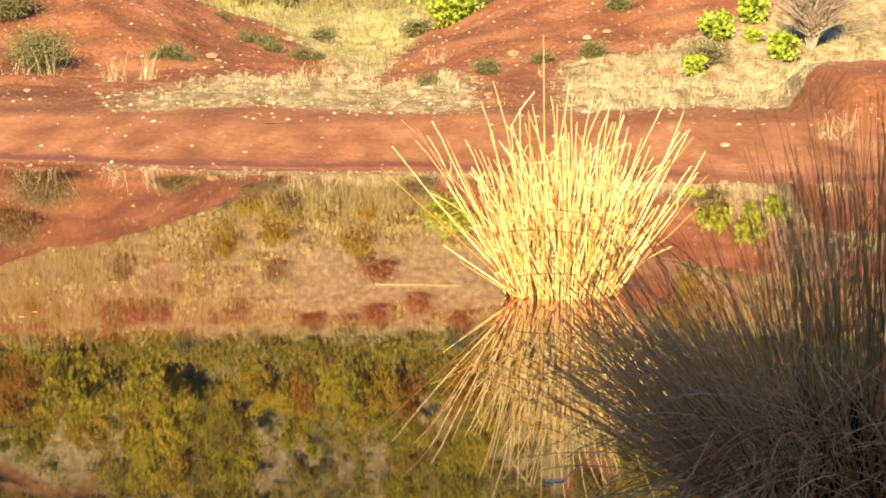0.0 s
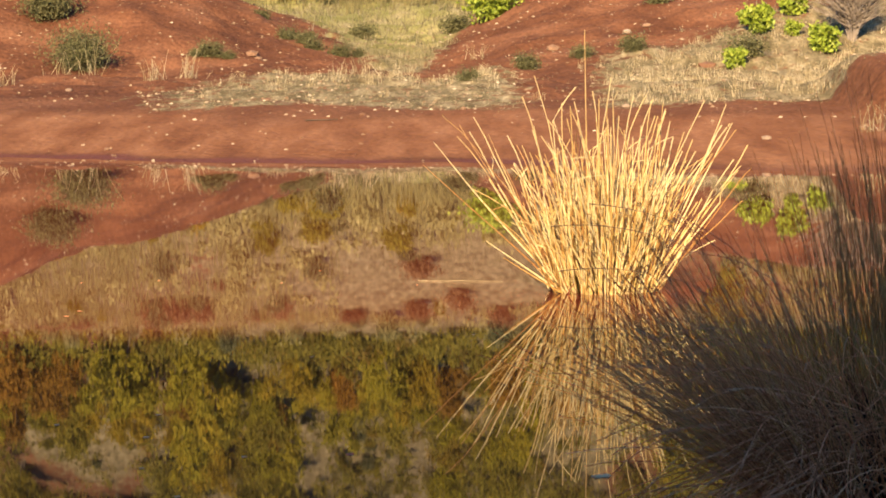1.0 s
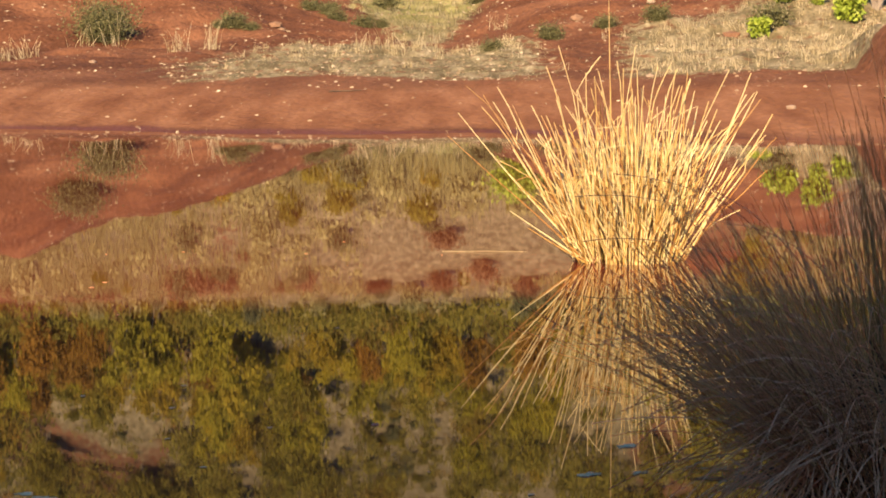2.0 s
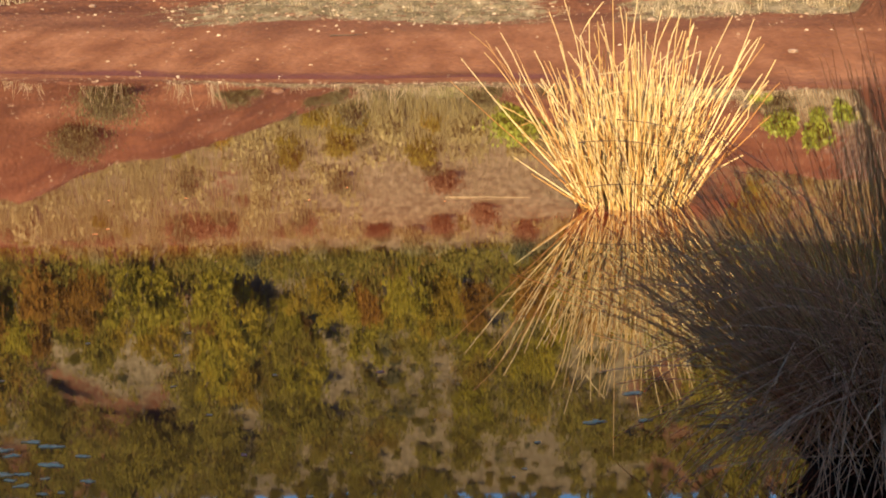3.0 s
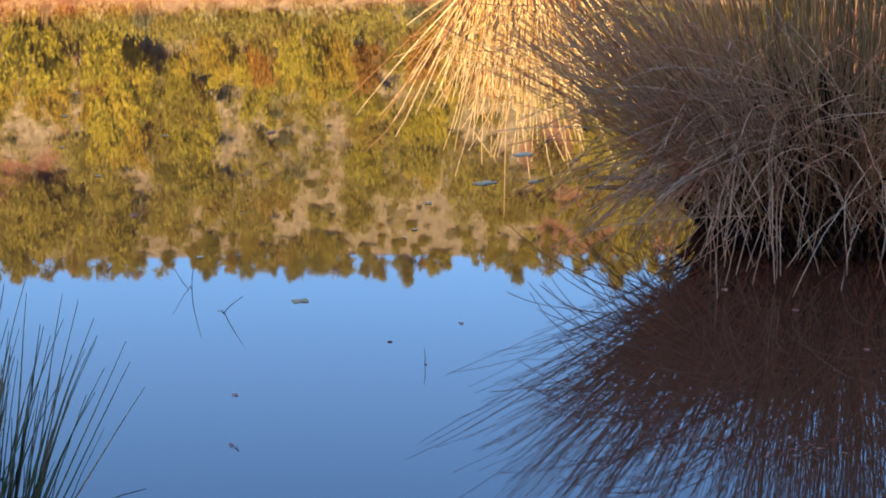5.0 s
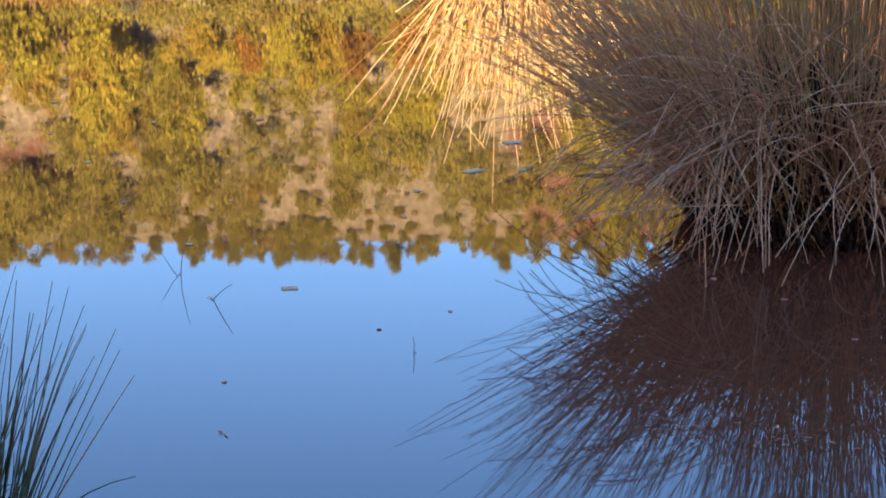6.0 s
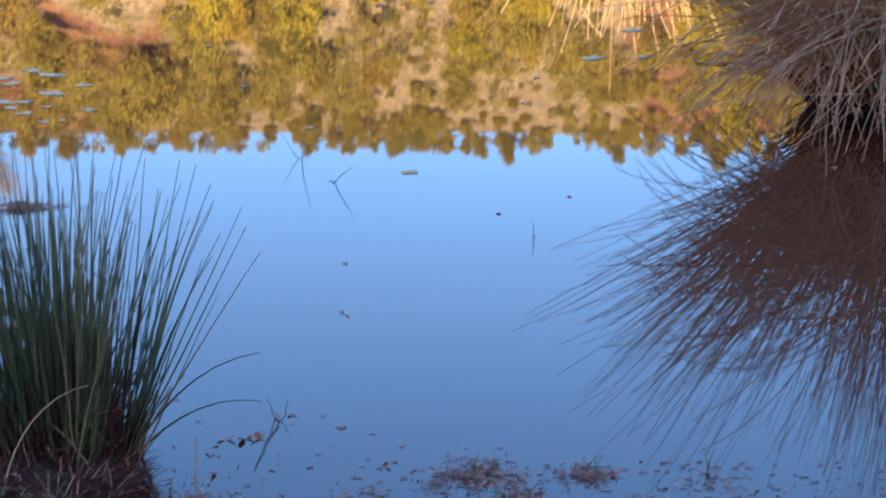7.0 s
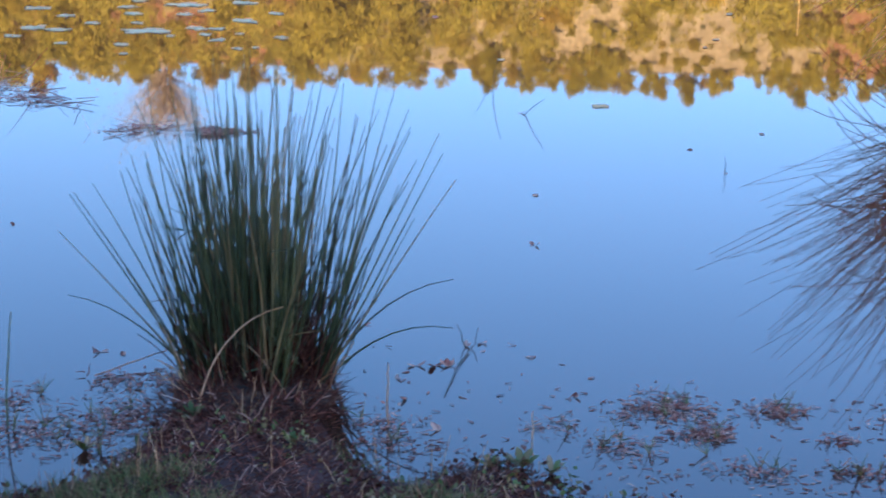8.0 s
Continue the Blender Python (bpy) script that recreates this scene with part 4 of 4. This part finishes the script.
def gravel():
    g = np.random.RandomState(93)
    X, Y = g.uniform(-12, 10, 16000), g.uniform(29, 62, 16000)
    ok = (Y > far_shore(X) + 0.1) & (g.rand(16000) < np.where(Y > 47, 0.4, np.where(cover_maps(X, Y)[0] > 0.3, 1.0, np.where(Y - far_shore(X) > 6, 0.3, 0.09))))
    X, Y = X[ok], Y[ok]
    v, f = [], []
    for x, y, z, q, h, c in zip(X, Y, height(X, Y), g.rand(len(X)), g.rand(len(X)), cover_maps(X, Y)[0]):
        a = 0.005 + 0.022 * q ** 4 + (0.005 if y > 47 else 0.003 if c > 0.3 else 0.0)
        k = len(v)
        v += [(x - a * 1.5, y - a, z - 0.004), (x + a * 1.3, y - a * 0.8, z - 0.004), (x + a, y + a, z - 0.004), (x - a, y + a * 0.9, z - 0.004), (x - a * 0.6, y - a * 0.3, z + a * (0.5 + 0.4 * h)), (x + a * 0.7, y + a * 0.2, z + a * (0.4 + 0.5 * h))]
        f += [(k, k + 1, k + 5, k + 4), (k + 1, k + 2, k + 5), (k + 2, k + 3, k + 4, k + 5), (k + 3, k, k + 4)]
    tagged(mesh_ob("gravel", v, f, M_GRAVEL, smooth=False), "fine pale gravel scattered on red earth", "gravel", kind="stuff")


gravel()


# ---- on the water ----
def floating_leaf(x, y, length, width, turn, seed, material, label, group):
    """A thin irregular leaf with curled rim, lying on the water."""
    r = random.Random(seed)
    n, v, f = 16, [], []
    for k, z in ((0, 0.0015), (1, -0.004)):
        v.append((0, 0, z))
        for i in range(n):
            a = 2 * math.pi * i / n
            q = r.uniform(0.38, 1.2) if k == 0 else 1
            if k == 0:
                v.append((math.cos(a) * length * 0.5 * q, math.sin(a) * width * 0.5 * q, z + r.uniform(-0.001, 0.0015)))
            else:
                w = v[1 + i]
                v.append((w[0] * 0.97, w[1] * 0.97, z))
    for i in range(n):
        j = (i + 1) % n
        f += [(0, 1 + i, 1 + j), (n + 1, n + 2 + j, n + 2 + i), (1 + i, n + 2 + i, n + 2 + j, 1 + j)]
    ob = mesh_ob("floating_leaf", v, f, material)
    ob.matrix_basis = pose(x, y, 0.001, 0, 0, turn)
    return tagged(ob, label, "leaf", group)


r_pads = random.Random(101)
PADS = [(-1.57, 6.61, 0.15, 0.10), (-1.30, 6.78, 0.10, 0.09), (-1.33, 6.51, 0.06, 0.05), (-1.91, 6.62, 0.09, 0.08), (-1.52, 7.0, 0.14, 0.08), (-1.145, 6.56, 0.045, 0.05), (-1.42, 6.66, 0.07, 0.06), (-1.66, 6.85, 0.06, 0.05), (-1.75, 6.70, 0.05, 0.04), (-1.84, 6.60, 0.1, 0.05), (-1.60, 6.42, 0.05, 0.04), (-1.44, 6.92, 0.07, 0.06), (-1.38, 6.58, 0.04, 0.04), (-1.25, 6.40, 0.04, 0.03), (-1.2, 6.42, 0.025, 0.02), (-1.68, 7.05, 0.05, 0.05), (-1.86, 6.80, 0.06, 0.05), (-1.95, 6.5, 0.05, 0.05), (-1.50, 6.86, 0.05, 0.05), (-1.78, 6.42, 0.04, 0.03), (-1.35, 7.05, 0.09, 0.06), (-1.42, 7.12, 0.07, 0.05), (-1.58, 7.15, 0.06, 0.05), (-1.22, 6.9, 0.05, 0.04), (-1.48, 6.55, 0.03, 0.03), (-1.36, 6.66, 0.05, 0.04), (-1.7, 6.95, 0.07, 0.05), (-1.98, 6.9, 0.08, 0.06), (-1.28, 6.6, 0.03, 0.03), (-1.62, 6.72, 0.04, 0.03)]
for i, (x, y, a, b) in enumerate(PADS):
    floating_leaf(x, y, a, b * 0.75, r_pads.uniform(-20, 20), 500 + i, M_PAD, "pale flat leaf floating on the pond", "floating leaves")
for i, (x, y, a, b) in enumerate(((0.546, 7.84, 0.08, 0.06), (0.395, 7.35, 0.085, 0.07), (0.555, 7.37, 0.06, 0.05), (-0.182, 5.83, 0.05, 0.028), (1.10, 5.68, 0.02, 0.02), (-0.72, 6.9, 0.02, 0.03), (-0.35, 8.3, 0.03, 0.04), (0.95, 5.9, 0.02, 0.02), (0.23, 5.59, 0.012, 0.012), (0.048, 5.42, 0.012, 0.012), (-0.309, 4.99, 0.012, 0.014), (1.2, 5.3, 0.02, 0.015), (0.60, 6.15, 0.025, 0.02))):
    floating_leaf(x, y, a, b, 15, 560 + i, M_PAD if i < 4 else M_LITTER, "pale flat leaf floating by the tussock" if i < 4 else "small brown leaf floating on the pond", "floating leaves" if i < 4 else "brown floating leaves")


def stick(name, label, runs, material=None, group=""):
    """A thin twig of one or more limbs, poking from the water or lying on it."""
    t = thing(name, label, "twig", runs[0][0], group=group)
    o = Vector(runs[0][0])
    for pts in runs:
        s = Strands(5)
        p = [Vector(q) - o for q in pts[:-1]]
        full = []
        for a, b in zip(p, p[1:]):
            full += [a.lerp(b, k / 3) + Vector((math.sin(k * 2.1 + a.x * 90), 0, math.cos(k * 1.7 + a.x * 50))) * 0.0012 for k in range(3)]
        full.append(p[-1])
        s.add(full, pts[-1], pts[-1] * 0.5)
        s.make("limb", material or M_TWIG, t)


stick("twig", "dark twig standing out of the still water", [[(-0.479, 5.97, -0.02), (-0.47, 5.96, 0.06), (-0.452, 5.94, 0.125), 0.0013], [(-0.479, 5.97, -0.01), (-0.505, 5.97, 0.03), (-0.53, 5.97, 0.07), 0.0011]])
stick("twig", "dark twig leaning low over the water", [[(-0.384, 5.736, -0.01), (-0.35, 5.68, 0.035), (-0.322, 5.63, 0.066), 0.0014]])
stick("twig", "short upright twig in the pond", [[(0.13, 5.21, -0.02), (0.128, 5.21, 0.015), (0.126, 5.205, 0.045), 0.0012]])
stick("twig", "forked twig with brown leaves near the bank", [[(-0.385, 3.97, -0.01), (-0.395, 3.98, 0.02), (-0.405, 3.98, 0.045), 0.0012], [(-0.385, 3.97, -0.01), (-0.37, 3.97, 0.01), (-0.366, 3.99, 0.035), 0.0012], [(-0.38, 3.95, 0.003), (-0.395, 3.85, 0.004), (-0.405, 3.72, 0.002), 0.0014]])
stick("straw", "pale straw stem floating beside the tussock", [[(-0.16, 14.46, 0.004), (0.1, 14.43, 0.006), (0.38, 14.40, 0.004), 0.0026]], M_DRYGRASS)
stick("twig", "broken brown twig lying beside the rushes", [[(-1.04, 3.75, 0.004), (-0.99, 3.80, 0.012), (-0.93, 3.85, 0.02), 0.0022], [(-1.02, 3.76, 0.004), (-1.0, 3.74, 0.012), 0.0018]], M_LITTER)
stick("reed_stem", "thin upright reed stem in the shallows", [[(-1.135, 3.50, -0.03), (-1.130, 3.51, 0.10), (-1.120, 3.52, 0.205), 0.0022]], M_RUSH)
stick("dead_stem", "pale dead stem standing in the shallows", [[(-0.49, 3.58, -0.02), (-0.49, 3.58, 0.06), (-0.488, 3.58, 0.115), 0.0022]], M_DEAD)
stick("dead_stem", "pale dead stem standing at the bank", [[(-0.235, 3.46, -0.02), (-0.236, 3.46, 0.04), (-0.236, 3.46, 0.085), 0.0018]], M_DEAD)
stick("twig", "thin dark twig lying on the red shore", [[(-2.1, 35.1, zat(-2.1, 35.1) + 0.015), (-1.6, 35.1, zat(-1.6, 35.1) + 0.015), 0.012]])


def bit(x, y, size, seed):
    """A curled brown leaf standing half out of the water."""
    r = random.Random(seed)
    t = thing("curled_leaf", "curled brown leaf floating on the water", "leaf", (x, y, 0), group="curled leaves")
    for k in range(r.choice((2, 3))):
        a = r.uniform(0, 2 * math.pi)
        d, up = Vector((math.cos(a), math.sin(a), 0)), r.uniform(0.15, 0.9)
        w = Vector((-d.y, d.x, 0)) * size * 0.28
        p = [Vector((0, 0, 0.001)), d * size * 0.35 + Vector((0, 0, size * 0.2 * up)), d * size * 0.7 + Vector((0, 0, size * 0.55 * up)), d * size * 0.85 + Vector((0, 0, size * 0.8 * up))]
        v = [p[0]] + [p[1] - w, p[1] + Vector((0, 0, -size * 0.08)), p[1] + w, p[2] - w * 0.8, p[2] + Vector((0, 0, -size * 0.06)), p[2] + w * 0.8, p[3]]
        f = [(0, 1, 2), (0, 2, 3), (1, 4, 5, 2), (2, 5, 6, 3), (4, 7, 5), (5, 7, 6)]
        mesh_ob("blade", v, f, M_LITTER, t)


for i, (x, y, sz) in enumerate(((-0.293, 4.614, 0.022), (-0.436, 3.874, 0.035), (-0.41, 3.87, 0.03), (-0.47, 3.87, 0.03), (-0.177, 3.742, 0.022), (-0.384, 5.74, 0.016), (-1.433, 4.64, 0.022), (-0.48, 5.985, 0.010), (-0.36, 4.0, 0.02), (-0.39, 3.98, 0.02), (-0.40, 3.56, 0.03), (-0.47, 3.70, 0.02), (-0.50, 3.80, 0.018), (-1.06, 3.88, 0.028), (-1.02, 3.87, 0.016), (0.13, 5.21, 0.010))):
    bit(x, y, sz * 0.7, 600 + i)


def litter_mat(x, y, long, wide, n, seed, label, green=0, thick=0.0012, reach=1.0):
    """A raft of broken stems and leaves on the water, with a few green shoots."""
    r = random.Random(seed)
    t = thing("litter_mat", label, "litter", (x, y, 0), group="floating litter")
    s = Strands(3)
    for i in range(int(n * 1.3)):
        a = r.uniform(0, 2 * math.pi)
        q = r.random() ** 0.6 * (1 + 0.35 * math.sin(3 * a + seed) + 0.2 * math.sin(7 * a))
        p = Vector((math.cos(a) * q * long / 2, math.sin(a) * q * wide / 2, r.uniform(0.0, 0.006)))
        s.add(arc(p, r.uniform(0, 360), r.uniform(78, 92) if r.random() < 0.93 else r.uniform(35, 70), reach * r.uniform(0.005, 0.024), r.uniform(-4, 4), 3, 25 / reach, r), thick * r.uniform(0.5, 1.5), thick * 0.5)
    tagged(s.make("stem_litter", M_LITTER, t), kind="stuff")
    v, f = leaf_cloud(r, [(Vector((r.gauss(0, long * 0.2), r.gauss(0, wide * 0.2), 0.004)), 0.02) for _ in range(max(3, n // 4))], 6, 0.6, 0.0055)
    v = [Vector((p.x, p.y, min(max(p.z, 0.001), 0.009))) for p in v]
    tagged(mesh_ob("leaf_litter", v, f, M_LITTER, t, smooth=False), kind="stuff")
    for k in range(green):
        sh = Strands(3)
        px, py = r.gauss(0, long * 0.2), r.gauss(0, wide * 0.2)
        for _ in range(5):
            sh.add(arc((px, py, 0), r.uniform(0, 360), r.uniform(5, 55), r.uniform(0.012, 0.045), 30, 3, 5, r), 0.0012, 0.0005)
        sh.make("shoot", M_BANKGRASS, t, "small green shoot")


MATS = [(-0.014, 3.70, 0.17, 0.14, 150, 3), (0.187, 3.71, 0.11, 0.08, 70, 2), (0.06, 3.60, 0.10, 0.06, 60, 2), (0.03, 3.57, 0.14, 0.05, 30, 1), (0.27, 3.58, 0.07, 0.04, 26, 0), (0.30, 3.45, 0.12, 0.07, 40, 4), (-0.09, 3.52, 0.14, 0.10, 40, 3), (0.12, 3.44, 0.16, 0.10, 46, 4), (-0.20, 3.60, 0.10, 0.08, 18, 1), (0.40, 3.68, 0.16, 0.14, 22, 1), (0.45, 3.5, 0.2, 0.12, 40, 3),
        (-1.13, 5.46, 0.13, 0.10, 170, 0), (-1.29, 5.47, 0.30, 0.10, 26, 0), (-1.69, 5.75, 0.26, 0.2, 44, 0), (-1.82, 5.9, 0.2, 0.2, 30, 0), (-0.97, 3.62, 0.20, 0.20, 50, 2), (-1.02, 3.46, 0.28, 0.14, 60, 4), (-0.50, 3.58, 0.16, 0.16, 46, 1), (-0.90, 3.76, 0.14, 0.10, 40, 0), (-1.15, 3.62, 0.16, 0.18, 40, 1), (-0.47, 3.50, 0.2, 0.1, 50, 2), (0.72, 4.60, 0.34, 0.26, 22, 0), (0.92, 4.52, 0.3, 0.2, 18, 0), (-0.98, 3.74, 0.16, 0.10, 50, 0), (-1.10, 3.50, 0.32, 0.14, 90, 3), (-0.95, 3.56, 0.18, 0.14, 110, 2), (-1.22, 3.42, 0.30, 0.14, 110, 3)]
for i, (x, y, a, b, n, gshoots) in enumerate(MATS):
    litter_mat(x, y, a, b, n, 700 + i, "raft of broken brown stems floating in the shallows", gshoots, reach=5.0 if y > 5 and n < 100 else 1.0)


def flecks():
    """Single scraps of stem and leaf floating over the shallows."""
    r = random.Random(151)
    s = Strands(3)
    for i in range(420):
        x = r.uniform(-1.35, 0.65)
        y = float(near_shore(np.array([x]))[0]) + 0.04 + 0.55 * r.random() ** 1.7
        if -0.95 < x < -0.52 and y < 3.6 or x < -0.9 and r.random() < 0.7:
            continue
        s.add(arc((x, y, 0.001), r.uniform(0, 360), r.uniform(70, 92), r.uniform(0.004, 0.018), 5, 2, 20, r), r.uniform(0.0008, 0.0018), 0.0005)
    for i in range(520):  # thicker to one side, round the rafts
        x = r.uniform(-0.22, 0.75)
        y = 3.36 + 0.42 * r.random() ** 1.3
        if float(fbm(np.array([x]), np.array([y]), 7.0, 2)[0]) < -0.1:
            continue
        s.add(arc((x, y, 0.001), r.gauss(0, 40) + r.choice((0, 180)), r.uniform(76, 92), r.uniform(0.004, 0.020), 5, 3, 30, r), r.uniform(0.0007, 0.0019), 0.0005)
    tagged(s.make("water_flecks", M_LITTER), "scattered brown scraps floating in the shallows", "litter", kind="stuff")


flecks()


def specks():
    """Tiny pale flakes drifting on the open water."""
    r = random.Random(157)
    v, f = [], []
    for i in range(32):
        x, y, a = r.uniform(-2.4, 1.3), 6.3 + 9.0 * r.random() ** 1.4, r.uniform(0.006, 0.016)
        k = len(v)
        v += [(x + a * math.cos(g) * r.uniform(0.7, 1.2), y + a * math.sin(g) * r.uniform(0.7, 1.2), 0.002) for g in (0, 1.05, 2.1, 3.14, 4.2, 5.2)] + [(x, y, -0.003)]
        f += [tuple(range(k, k + 6))] + [(k + 6, k + (j + 1) % 6, k + j) for j in range(6)]
    tagged(mesh_ob("pale_flakes", v, f, M_PAD, smooth=False), "tiny pale flakes drifting on the pond", "litter", kind="stuff")


specks()


def raft():
    """Fallen pale stems floating at the foot of the tussock."""
    r = random.Random(131)
    t = thing("stem_raft", "raft of fallen pale stems beside the shaded tussock", "litter", (0.85, 7.28, 0))
    lay = []
    for i in range(22):
        p = Vector((r.gauss(0.08, 0.10), r.gauss(0, 0.09), r.uniform(0.004, 0.012)))
        lay.append((arc(p, r.gauss(200, 40), r.uniform(80, 91), r.uniform(0.06, 0.18), r.uniform(-4, 3), 5, 8, r), r.uniform(0.0018, 0.0042), 0.0015))
    stem_parts(t, "fallen_stem", "fallen_mass", lay, M_DEAD)
    wisps = Strands()
    for i in range(120):
        p = Vector((r.gauss(0.22, 0.13), r.gauss(0, 0.10), 0.0))
        wisps.add(arc(p, r.uniform(0, 360), r.uniform(15, 75), r.uniform(0.04, 0.16), r.uniform(0, 40), 4, 8, r), 0.0014, 0.0007)
    tagged(wisps.make("wisp_mass", M_DUN, t, "thin dry wisps standing among the fallen stems"), kind="stuff")
    dark = Strands(5)
    dark.add([Vector((0.02, 0.08, 0.01)), Vector((0.12, 0.05, 0.022)), Vector((0.24, 0.0, 0.012))], 0.006, 0.004)
    dark.make("branch", M_TWIG, t, "dark rotting branch")


raft()


# ---- near bank ----
grass_sheet("bank_grass", "short green and brown grass at the near edge", M_BANKGRASS, 84, 1300, (-1.5, 0.9), (2.9, 3.52), 0.036, 4, lambda x, y: np.where((y < np.minimum(near_shore(x), 3.44) + 0.03 * (1 + np.sin(x * 23))) & (fbm(x, y, 6.0, 2) > 0.10), 1.0, 0.0), 0.0010, 0.002, (5, 75))
grass_sheet("bank_litter", "brown dead grass lying at the near edge", M_MOULD, 85, 3400, (-1.4, 0.1), (2.95, 3.75), 0.03, 3, lambda x, y: np.where(y < near_shore(x) + 0.04, 1.0, 0.0), 0.0010, 0.001, (45, 95))
grass_sheet("bank_straw", "reddish dead grass lying at the near edge", M_LITTER, 87, 1000, (-1.4, 0.1), (2.95, 3.75), 0.026, 2, lambda x, y: np.where((y < near_shore(x) + 0.06) & (fbm(x, y, 6.0, 2) < 0.16), 1.0, 0.0), 0.0009, 0.001, (30, 90))
grass_sheet("dead_stalks", "pale dead stalks standing at the near edge", M_DEAD, 86, 60, (-1.2, -0.1), (3.1, 3.6), 0.06, 1, lambda x, y: np.where(y < near_shore(x) + 0.05, 1.0, 0.0), 0.0013, 0.003)


def bank_leaves():
    """Small dead and green leaves strewn over the bank."""
    r = random.Random(141)
    for name, label, material, n in (("dead_leaves", "small brown leaves strewn over the bank", M_MOULD, 260), ("bank_leaves", "small green leaves of low plants on the bank", M_BANKGRASS, 120)):
        spots = []
        for i in range(n):
            x = r.uniform(-1.4, 0.05)
            y = min(3.46, float(near_shore(np.array([x]))[0])) - r.uniform(-0.04, 0.25)
            spots.append((Vector((x, y, max(0.002, zat(x, y)) + 0.004)), 0.02))
        v, f = leaf_cloud(r, spots, 9, 0.6, 0.0075, 0.5)
        v = [Vector((p.x, p.y, max(p.z, 0.001))) for p in v]
        tagged(mesh_ob(name, v, f, material, smooth=False), label, "leaves", kind="stuff")


bank_leaves()


def bank_plant(x, y, size, seed):
    """A low rosette of green leaves."""
    r = random.Random(seed)
    t = thing("bank_plant", "small green leafy plant on the bank", "plant", (x, y, max(0.0, zat(x, y))), group="bank plants")
    for k in range(9):
        a, lean = r.uniform(0, 2 * math.pi), r.uniform(0.3, 1.1)
        d = Vector((math.cos(a) * math.sin(lean), math.sin(a) * math.sin(lean), math.cos(lean)))
        w = Vector((-math.sin(a), math.cos(a), 0)) * size * 0.16
        v = [Vector((0, 0, 0)), d * size * 0.4 - w, d * size * 0.45 + Vector((0, 0, -size * 0.05)), d * size * 0.4 + w, d * size * 0.75 - w * 0.8, d * size * 0.8, d * size * 0.75 + w * 0.8, d * size + Vector((0, 0, -size * 0.1))]
        mesh_ob("leaf", v, [(0, 1, 2), (0, 2, 3), (1, 4, 5, 2), (2, 5, 6, 3), (4, 7, 5), (5, 7, 6)], M_BANKGRASS, t)


for i, (x, y, sz) in enumerate(((-0.81, 3.50, 0.035), (-0.25, 3.42, 0.04), (-0.20, 3.40, 0.035), (-0.30, 3.40, 0.03), (-0.98, 3.42, 0.03), (-0.62, 3.38, 0.025))):
    bank_plant(x, y, sz, 800 + i)
